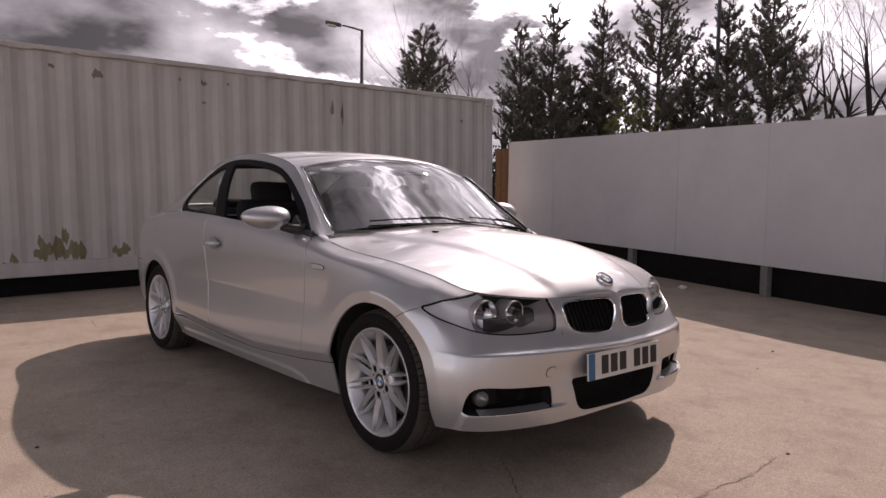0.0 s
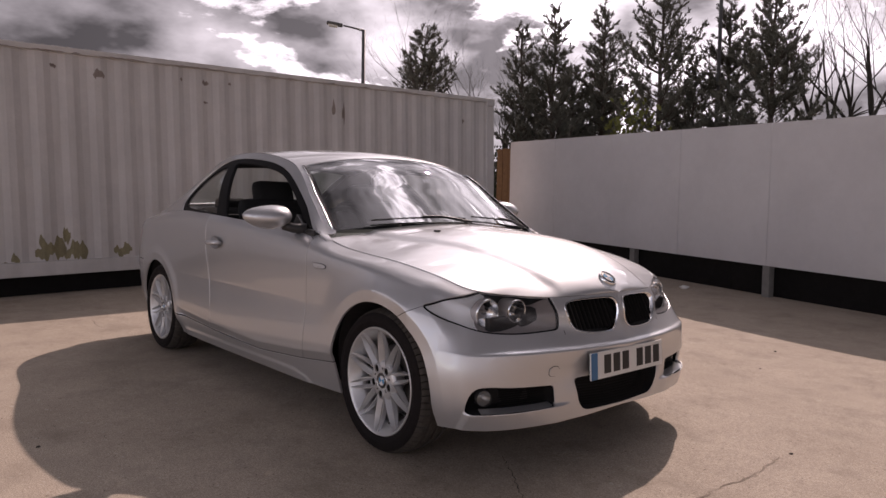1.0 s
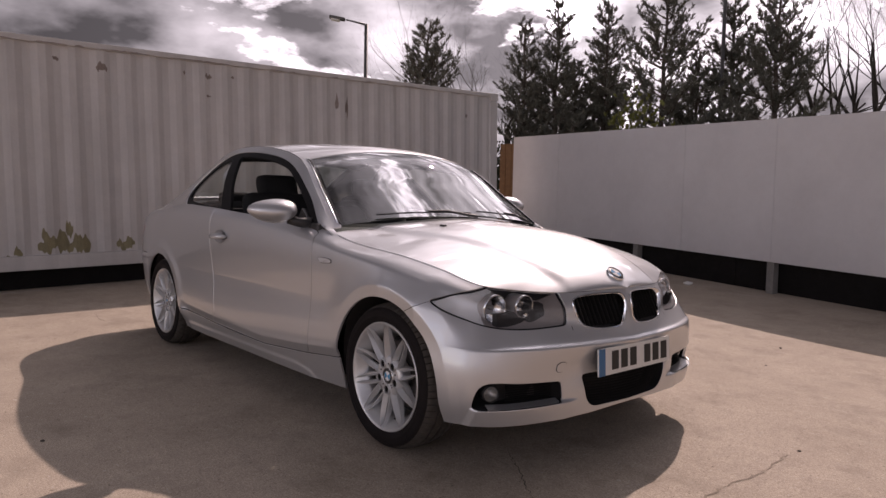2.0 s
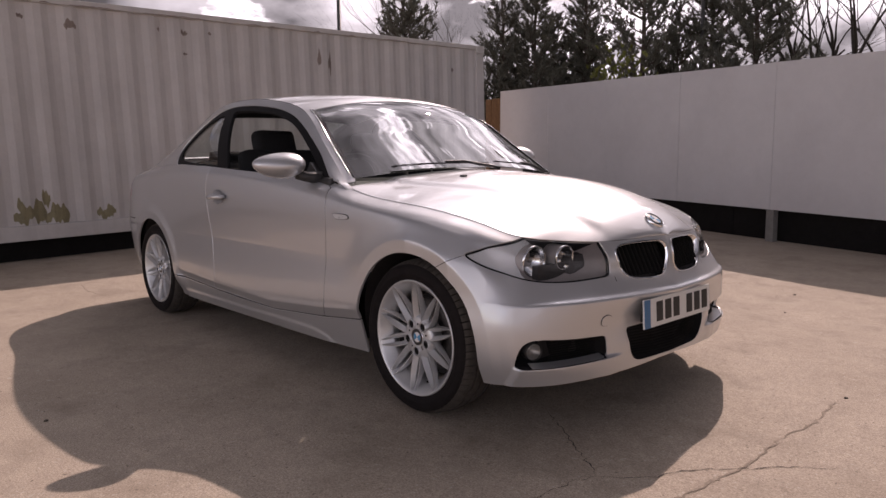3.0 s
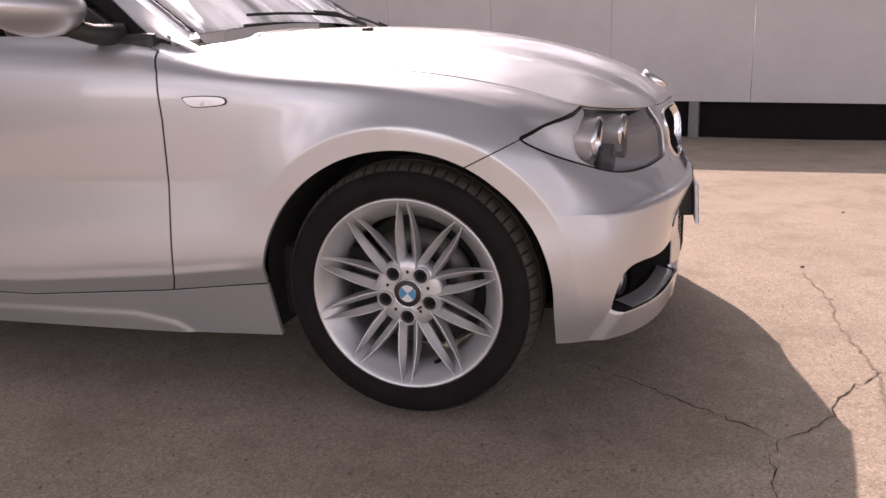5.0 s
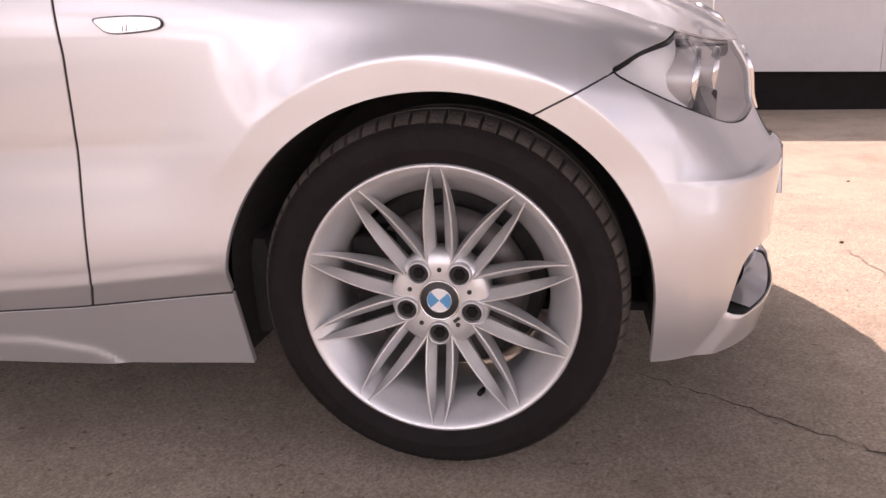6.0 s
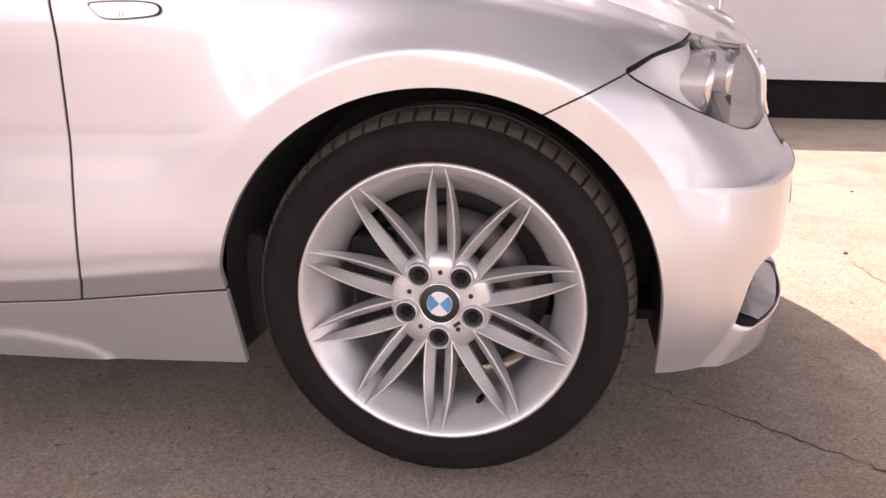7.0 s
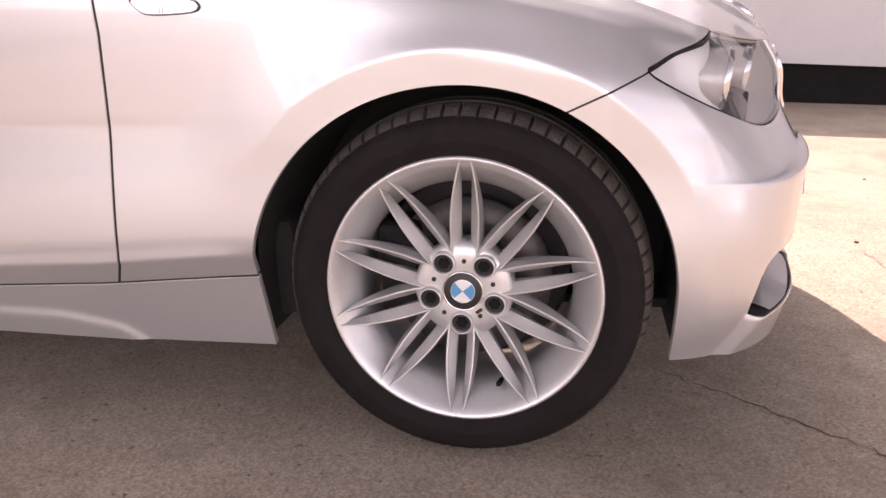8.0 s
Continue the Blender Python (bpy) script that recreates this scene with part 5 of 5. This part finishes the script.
# ---- car: pillar strips, cowl, wipers, washer jets ----
uu = np.linspace(0.09, 1.99, 30)
for left in (False, True):
    s = 1 if left else -1
    pc, pr = spline(CANT, uu), spline(RIDGE, uu)
    t = 0.055
    line = np.stack([pc[:, 0] + (pr[:, 0] - pc[:, 0]) * (1 - (1 - t) ** 2.2), s * pc[:, 1] * (1 - t), pc[:, 2] + (pr[:, 2] - pc[:, 2]) * (1 - (1 - t) ** 2.3)], 1)
    part("pillar_strip", *tube([tuple(p) for p in line], 0.0042, 8), GLOSSBLACK, car, "", True)
    part("pillar_trim", *tube([(p[0] - 0.004, p[1] * 1.014, p[2] + 0.002) for p in line], 0.0034, 8), CHROME, car, "bright windscreen pillar trim", True)
cowl_e = [(-.50, .640, .902), (-.47, .55, .917), (-.435, .3, .938), (-.42, 0, .942)]
ce = spline(cowl_e, np.linspace(0, 3, 24))
ce = np.vstack([ce * [1, -1, 1], (ce * [1, 1, 1])[::-1][1:]])
cv = []
for p in ce:
    cv += [(p[0] + 0.06, p[1], p[2] - 0.016), (p[0] - 0.10, p[1] * 0.99, p[2] - 0.006)]
part("cowl", cv, [(2 * i, 2 * i + 1, 2 * i + 3, 2 * i + 2) for i in range(len(ce) - 1)], DARK, car, "black plastic scuttle panel", True)


def on_screen(w, t, lift):
    """A point on the windscreen: w is the signed distance from the middle, t the way up from its base."""
    pc, pr = spline(CANT, [t * 2])[0], spline(RIDGE, [t * 2])[0]
    f = 1 - abs(w) / pc[1]
    return (pc[0] + (pr[0] - pc[0]) * (1 - (1 - f) ** 2.2) + lift * 0.5, w, pc[2] + (pr[2] - pc[2]) * (1 - (1 - f) ** 2.3) + lift)


for w0, w1, t0, t1 in ((0.06, -0.52, 0.05, 0.075), (0.56, 0.12, 0.045, 0.075)):
    blade = [on_screen(w0 + (w1 - w0) * i / 12, t0 + (t1 - t0) * i / 12, 0.012) for i in range(13)]
    wiper = part("wiper", *tube(blade, 0.0042, 6), DARK, car, "black windscreen wiper")
    arm = [on_screen(w0 + 0.03, 0.01, 0.008), on_screen(w0 * 0.7 + w1 * 0.3, t0, 0.022), on_screen((w0 + w1) / 2, (t0 + t1) / 2, 0.020)]
    part("wiper_arm", *tube(arm, [0.009, 0.006, 0.004], 8), DARK, wiper)
for w in (-0.30, 0.30):
    part_bm("washer_jet", box_bm((0.03, 0.022, 0.014), (-0.255, w, 0.934), 0.004), DARK, car)

# ---- car: cabin ----
dash = [(-.55, .62), (-.55, .86), (-.62, .915), (-.80, .93), (-.95, .90), (-1.0, .80), (-.95, .60)]
part("dashboard", *prism(dash, -0.70, 0.70), DARK, car, "black dashboard")
part("cabin_floor", *prism([(-.5, .30), (-2.7, .30), (-2.7, .36), (-.5, .36)], -0.72, 0.72), VOID, car)
for s in (-1, 1):
    part_bm("door_trim", box_bm((1.3, 0.06, 0.55), (-1.25, s * 0.77, 0.66), 0.02), DARK, car)
    part_bm("rear_trim", box_bm((0.9, 0.10, 0.55), (-2.2, s * 0.74, 0.70), 0.03), CLOTH, car)
part_bm("parcel_shelf", box_bm((0.65, 1.3, 0.04), (-2.72, 0, 0.96), 0.01), CLOTH, car)
hd = np.array([[p * np.array([1, 1 - t, 1]) + np.array([(q[0] - p[0]) * (1 - (1 - t) ** 2.2), 0, (q[2] - p[2]) * (1 - (1 - t) ** 2.3)]) for t in np.linspace(0, 1, 12)] for p, q in zip(spline(CANT, np.linspace(2.15, 5.9, 20)), spline(RIDGE, np.linspace(2.15, 5.9, 20)))])
hd[..., 2] -= 0.03
panel("headlining", grid_skin(hd, np.linspace(0, 1, 20), np.linspace(0, 1, 12)), CLOTH, car, "dark headlining", left=None, depth=0)


for y in (-0.37, 0.37):
    seat = part_bm("front_seat", box_bm((0.52, 0.50, 0.16), (-1.42, y, 0.52), 0.05), CLOTH, car, "black cloth front seat", True)
    back = Matrix.Rotation(radians(-18), 4, "Y")
    part_bm("backrest", box_bm((0.13, 0.50, 0.62), (-1.75, y, 0.79), 0.05, back), CLOTH, seat, "", True)
    part_bm("headrest", box_bm((0.10, 0.27, 0.19), (-1.865, y, 1.115), 0.04, back), CLOTH, seat, "", True)
    for dy in (-0.06, 0.06):
        part("headrest_post", *tube([(-1.82, y + dy, 1.00), (-1.85, y + dy, 1.07)], 0.007, 8), STEEL, seat)
bench = part_bm("rear_seat", box_bm((0.45, 1.15, 0.18), (-2.25, 0, 0.55), 0.05), CLOTH, car, "black cloth rear bench", True)
part_bm("backrest", box_bm((0.14, 1.15, 0.48), (-2.53, 0, 0.80), 0.05, Matrix.Rotation(radians(-24), 4, "Y")), CLOTH, bench, "", True)
for y in (-0.33, 0.33):
    part_bm("headrest", box_bm((0.09, 0.24, 0.11), (-2.62, y, 1.045), 0.035), CLOTH, bench, "", True)
rimp = [(0.0, 0.185 * math.cos(a), 0.185 * math.sin(a)) for a in [2 * math.pi * i / 40 for i in range(40)]]
sw = Matrix.Translation((-1.08, -0.36, 0.87)) @ Matrix.Rotation(radians(24), 4, "Y")
wheelv = part("steering_wheel", *moved(tube(rimp, 0.016, 10, True), sw), DARK, car, "black steering wheel", True)
part_bm("steering_boss", box_bm((0.06, 0.15, 0.13), (-1.08, -0.36, 0.87), 0.03, Matrix.Rotation(radians(24), 4, "Y")), DARK, wheelv, "", True)
for a in (0, math.pi, -math.pi / 2):
    part("steering_spoke", *moved(tube([(0, 0.05 * math.cos(a), 0.05 * math.sin(a)), (0, 0.18 * math.cos(a), 0.18 * math.sin(a))], 0.014, 8), sw), DARK, wheelv)
part_bm("interior_mirror", box_bm((0.03, 0.22, 0.06), (-1.05, 0, 1.27), 0.02), DARK, car, "", True)


# ---- trees ----
NEEDLE = material("dark_pine_needles", (0.16, 0.16, 0.13), 0.7, 0, 0, 3, 0.35)
BARK = material("pine_bark", (0.11, 0.085, 0.07), 0.9, 0, 0, 8, 0.4, 0.6, 30)
GREYBARK = material("grey_bark", (0.06, 0.05, 0.042), 0.9, 0, 0, 8, 0.4)
SHRUB = material("shrub_leaves", (0.05, 0.06, 0.028), 0.7, 0, 0, 2, 0.4)
YELLOW = material("yellow_green_leaves", (0.16, 0.17, 0.04), 0.7, 0, 0, 2, 0.4)


def tuft(rnd, p, d, n, length, width, verts, faces):
    """Slender blades that fan out from p round the direction d."""
    for _ in range(n):
        a = (d + Vector((rnd.uniform(-1, 1), rnd.uniform(-1, 1), rnd.uniform(-0.7, 0.9))) * 0.75).normalized()
        s = a.cross(Vector((rnd.uniform(-1, 1), rnd.uniform(-1, 1), rnd.uniform(-1, 1)))).normalized() * width
        l = length * rnd.uniform(0.6, 1.15)
        k = len(verts)
        verts += [p - s * 0.6, p + s * 0.6, p + a * l * 0.6 + s, p + a * l, p + a * l * 0.6 - s]
        faces.append((k, k + 1, k + 2, k + 3, k + 4))


def pine(x, y, height, spread, seed, bare_to=0.12, lean=0.0):
    rnd = random.Random(seed)
    z0 = ground_z(x, y) - 0.1
    tree = thing("pine_tree", "tall dark green pine tree with upswept branches", "tree", "pine trees behind the hoarding")
    tree.location = (x, y, z0)
    pts = [Vector((lean * (i / 9) ** 1.5 + rnd.uniform(-.05, .05), rnd.uniform(-.05, .05), height * i / 9)) for i in range(10)]
    limbs = [tube(pts, [0.13 * (1 - 0.9 * i / 9) * height / 9 + 0.012 for i in range(10)], 7)]
    verts, faces = [], []
    up = Vector((0, 0, 1))
    # whorls of branches, one for each year's growth, closer together towards the top
    f = bare_to
    while f < 0.985:
        full = rnd.uniform(0.72, 1.18)
        start = rnd.uniform(0, 6.283)
        count = rnd.choice((5, 6, 7)) if f < 0.8 else 4
        for b in range(count):
            if rnd.random() < 0.12:
                continue
            g = min(f + rnd.uniform(-0.025, 0.025), 0.99)
            i = min(int(g * 9), 8)
            at = pts[i].lerp(pts[i + 1], g * 9 - i)
            ang = start + 6.283 * b / count + rnd.uniform(-0.35, 0.35)
            prof = (1 - g) ** 0.72 * min(1, 0.55 + 1.8 * (g - bare_to))
            reach = 0.55 * spread * prof * full * rnd.uniform(0.6, 1.15) + 0.10
            out = Vector((math.cos(ang), math.sin(ang), 0))
            rise = 0.02 + 0.45 * g + rnd.uniform(-0.22, 0.25)
            way = [at + out * reach * t + up * reach * (rise * t + 0.42 * t * t) for t in (0, .3, .6, 1)]
            limbs.append(tube(way, [0.026, 0.019, 0.013, 0.006], 4, cap=False))
            n = max(int(reach / 0.070), 3)
            for k in range(n):
                t = 0.25 + 0.75 * (k + rnd.random()) / n
                j = min(int(t * 3), 2)
                p = way[j].lerp(way[j + 1], min(t * 3 - j, 1))
                sway = Vector((rnd.uniform(-1, 1), rnd.uniform(-1, 1), rnd.uniform(-0.1, 0.5)))
                shoot = (out * 0.55 + up * 0.75 + sway * 0.95).normalized() * rnd.uniform(0.14, 0.42) * (0.6 + 0.4 * prof)
                q = p + shoot
                limbs.append(tube([p, q], [0.008, 0.004], 3, cap=False))
                for m in (0.35, 0.7, 1.0):
                    tuft(rnd, p + shoot * m, shoot.normalized(), 9, 0.15, 0.011, verts, faces)
        f += rnd.uniform(0.30, 0.48) / height * (1.15 - 0.45 * f)
    # the leader
    for k in range(7):
        tuft(rnd, pts[-1] - up * 0.09 * k, up, 8, 0.15, 0.0095, verts, faces)
    part("trunk", *joined(*limbs), BARK, tree, "", True)
    part("crown", verts, faces, NEEDLE, tree)
    return tree


def bare_tree(x, y, height, seed, stems=1, fine=5, name="bare_tree"):
    rnd = random.Random(seed)
    tree = thing(name, "leafless tree with fine upswept grey twigs", "tree", "leafless trees past the yard")
    tree.location = (x, y, ground_z(x, y) - 0.1)
    limbs, twigs = [], []

    def grow(p, d, length, r, depth):
        pts, rad = [p], [r]
        for i in range(4):
            d = (d + Vector((rnd.uniform(-1, 1), rnd.uniform(-1, 1), rnd.uniform(-0.4, 0.8))) * 0.16).normalized()
            p = p + d * length / 4
            pts.append(p)
            rad.append(r * (1 - 0.16 * (i + 1)))
        (limbs if depth > 2 else twigs).append(tube(pts, rad, 6 if depth > 2 else 3, cap=False))
        if depth > 0:
            for k in range(rnd.choice((2, 3, 3)) + (1 if depth < 4 else 0)):
                i = rnd.choice((2, 3, 4, 4))
                a = (d + Vector((rnd.uniform(-1, 1), rnd.uniform(-1, 1), rnd.uniform(-0.2, 0.5))) * 0.62).normalized()
                grow(pts[i], a, length * rnd.uniform(0.58, 0.8), rad[i] * 0.70, depth - 1)

    for s in range(stems):
        a = rnd.uniform(0, 6.28)
        grow(Vector((0.25 * math.cos(a) * (stems > 1), 0.25 * math.sin(a) * (stems > 1), 0)), Vector((0.28 * math.cos(a), 0.28 * math.sin(a), 1)).normalized(), height * 0.36, height * 0.021, fine)
    part("trunk", *joined(*limbs), GREYBARK, tree, "", True)
    part("crown", *joined(*twigs), GREYBARK, tree, "", False)
    return tree


def shrub(x, y, r, h, seed, mat, label):
    rnd = random.Random(seed)
    bush = thing("shrub", label, "shrub", "shrubs behind the hoarding")
    bush.location = (x, y, ground_z(x, y) - 0.05)
    verts, faces, stems = [], [], []
    for _ in range(26):
        a, t = rnd.uniform(0, 6.28), rnd.random() ** 0.6
        p = Vector((r * t * math.cos(a), r * t * math.sin(a), h * (1 - 0.6 * t * t) * rnd.uniform(0.5, 1.05)))
        stems.append(tube([(0, 0, 0), p * 0.5 + Vector((0, 0, 0.1)), p], [0.02, 0.012, 0.005], 4, cap=False))
        for m in range(46):
            c = p + Vector((rnd.gauss(0, .28), rnd.gauss(0, .28), rnd.gauss(-0.1, .30)))
            tuft(rnd, c, Vector((0, 0, 1)), 3, 0.14, 0.03, verts, faces)
    part("branches", *joined(*stems), BARK, bush)
    part("leaves", verts, faces, mat, bush)


TREES = (
    (-13.95, 10.77, 6.15, 2.9, 21, 0.05), (-14.02, 15.07, 6.9, 2.5, 22, 0.05), (-13.17, 15.82, 7.5, 2.8, 23, 0.05), (-12.48, 17.64, 7.8, 3.0, 24, 0.08),
    (-9.82, 17.03, 8.0, 3.7, 25, 0.16), (-9.01, 19.79, 7.7, 3.4, 26, 0.05), (-6.99, 18.53, 7.8, 3.8, 27, 0.10), (-9.4, 18.44, 5.8, 3.2, 28, 0.05), (-13.96, 17.77, 5.9, 3.0, 29, 0.05), (-14.98, 16.91, 5.2, 2.8, 30, 0.05), (-13.67, 19.25, 6.3, 3.4, 31, 0.05))
BARES = ((-6.2, 21.0, 10.4, 41, 2), (-5.5, 22.4, 11.6, 42, 2), (-4.5, 20.4, 11.4, 43, 2), (-3.4, 22.4, 10.0, 44, 2), (-22.3, 20.9, 12.6, 45, 2), (-21.4, 22.0, 12.4, 46, 2), (-20.3, 20.0, 10.6, 47, 1))
SHRUBS = ((-13.5, 16.8, 1.5, 2.9, 51), (-12.2, 17.6, 1.5, 2.6, 52), (-10.6, 18.0, 1.6, 2.7, 53), (-9.3, 18.8, 1.6, 2.9, 54), (-7.4, 19.0, 1.6, 2.7, 55), (-14.5, 15.2, 1.4, 2.9, 56))
LAMP_AT, LAMP_HEAD, MAST = (-20.04, 12.62, 7.5), (-20.64, 11.69), (-8.8, 18.77)
for x, y, hgt, spread, seed, bare in TREES:
    pine(x, y, hgt, spread, seed, bare)
for x, y, hgt, seed, stems in BARES:
    bare_tree(x, y, hgt, seed, stems)
for x, y, r, h, seed in SHRUBS:
    shrub(x, y, r, h, seed, SHRUB, "dark evergreen shrub behind the hoarding")
shrub(-8.5, 13.5, 0.8, 3.3, 77, YELLOW, "small yellow-green shrub behind the hoarding")

# ---- street lamp and mast ----
lamp = thing("street_lamp", "grey steel street lamp with one arm", "street lamp")
lamp.location = (LAMP_AT[0], LAMP_AT[1], ground_z(*LAMP_AT[:2]) - 0.05)
top = LAMP_AT[2]
COLUMN = material("grey_column_paint", (0.12, 0.12, 0.12), 0.5, 0.3, 0, 10, 0.2)
part("column", *tube([(0, 0, 0), (0, 0, 1.2), (0, 0, 1.25), (0, 0, top)], [0.11, 0.11, 0.085, 0.07], 12), COLUMN, lamp, "", True)
hx, hy = LAMP_HEAD[0] - LAMP_AT[0], LAMP_HEAD[1] - LAMP_AT[1]
part("arm", *tube([(0, 0, top - 0.02), (hx * 0.35, hy * 0.35, top + 0.06), (hx * 0.7, hy * 0.7, top + 0.13)], [0.045, 0.035, 0.03], 10), COLUMN, lamp, "", True)
ang = math.atan2(hy, hx)
head = box_bm((0.62, 0.24, 0.12), (0, 0, 0), 0.05, None)
bmesh.ops.transform(head, matrix=Matrix.Translation((hx, hy, top + 0.17)) @ Matrix.Rotation(ang, 4, "Z") @ Matrix.Rotation(radians(-8), 4, "Y"), verts=head.verts)
part_bm("lantern", head, COLUMN, lamp, "", True)
bowl = box_bm((0.36, 0.19, 0.10), (0.06, 0, -0.07), 0.045)
bmesh.ops.transform(bowl, matrix=Matrix.Translation((hx, hy, top + 0.17)) @ Matrix.Rotation(ang, 4, "Z") @ Matrix.Rotation(radians(-8), 4, "Y"), verts=bowl.verts)
part_bm("lamp_bowl", bowl, WHITEP, lamp, "pale plastic lamp bowl", True)
mast = thing("lighting_mast", "tall dark steel lighting mast among the pines", "mast")
mast.location = (MAST[0], MAST[1], ground_z(*MAST) - 0.05)
part("column", *tube([(0, 0, 0), (0, 0, 1.5), (0, 0, 12)], [0.075, 0.07, 0.05], 12), COLUMN, mast, "", True)
part_bm("floodlight", box_bm((0.5, 0.3, 0.25), (0, 0, 12.1), 0.04), COLUMN, mast)

# ---- cracks, litter, marks on the ground ----
CRACK = material("crack_shadow", (0.075, 0.062, 0.05), 0.95, 0, 0, 20, 0.4)


SEAM = material("worn_gravelly_seam", (0.37, 0.31, 0.25), 0.95, 0, 0, 90, 0, 0.5, 200, 0.2, (0.19, 0.157, 0.125))


def crack(points, width, seed, mat=CRACK):
    """A ragged shallow groove, drawn as a narrow dark ribbon."""
    rnd = random.Random(seed)
    fine = []
    for a, b in zip(points[:-1], points[1:]):
        n = max(int(math.dist(a, b) / 0.02), 2)
        for i in range(n):
            t = i / n
            fine.append((a[0] + (b[0] - a[0]) * t + rnd.uniform(-.009, .009), a[1] + (b[1] - a[1]) * t + rnd.uniform(-.009, .009)))
    fine.append(points[-1])
    verts, faces = [], []
    for i, p in enumerate(fine):
        q, r = fine[max(i - 1, 0)], fine[min(i + 1, len(fine) - 1)]
        d = Vector((r[0] - q[0], r[1] - q[1]))
        nn = Vector((-d.y, d.x)).normalized() * width * rnd.uniform(0.25, 1.3) * min(1, 0.3 + i * 0.2, 0.3 + (len(fine) - 1 - i) * 0.2)
        for s in (-1, 1):
            x, y = p[0] + s * nn.x, p[1] + s * nn.y
            verts.append((x, y, ground_z(x, y) + 0.002))
    faces = [(2 * i, 2 * i + 1, 2 * i + 3, 2 * i + 2) for i in range(len(fine) - 1)]
    return part("crack", verts, faces, mat, ground)


crack([(.36, -.44), (.45, -.50), (.54, -.56), (.61, -.61), (.71, -.69), (.78, -.74), (.82, -.775)], 0.0021, 1)
crack([(.82, -.775), (.88, -.725), (.95, -.645), (.975, -.57), (1.04, -.47), (1.09, -.42), (1.22, -.26), (1.32, -.17)], 0.0021, 2)
crack([(.82, -.775), (.79, -.87), (.775, -.95), (.78, -1.0), (.75, -1.09), (.70, -1.25), (.71, -1.5)], 0.0018, 3)
crack([(1.10, -.05), (1.11, -.35), (1.08, -.62), (1.05, -.84), (1.03, -1.0), (1.0, -1.4)], 0.0045, 4, SEAM)
crack([(1.10, .5), (1.13, .2), (1.10, -.05)], 0.0040, 5, SEAM)
crack([(-4.2, -.92), (-3.95, -.95), (-3.75, -.94)], 0.0026, 6)
PAPER = material("white_paper", (0.75, 0.74, 0.72), 0.8, 0, 0, 15, 0.1)
paper_rnd = random.Random(3)
for x, y, s, mat, lab in ((-2.0, 5.15, 0.055, PAPER, "crumpled scrap of white paper on the concrete"), (0.12, 2.75, 0.010, CRACK, "small dark stone on the concrete"), (1.12, .58, 0.008, CRACK, "small dark stone on the concrete"), (-.94, -1.92, 0.009, CRACK, "small dark stone on the concrete"), (.3, 2.1, 0.007, CRACK, "small dark stone on the concrete"), (1.5, 1.6, 0.007, CRACK, "small dark stone on the concrete")):
    bm = bmesh.new()
    bmesh.ops.create_icosphere(bm, subdivisions=2, radius=s)
    for v in bm.verts:
        v.co *= paper_rnd.uniform(0.75, 1.2)
        v.co.z *= 0.45
    bmesh.ops.translate(bm, verts=bm.verts, vec=(x, y, ground_z(x, y) + s * 0.3))
    ob = part_bm("paper_scrap" if mat is PAPER else "stone", bm, mat)
    tagged(ob, lab, "litter" if mat is PAPER else "stone", "" if mat is PAPER else "small stones on the ground")
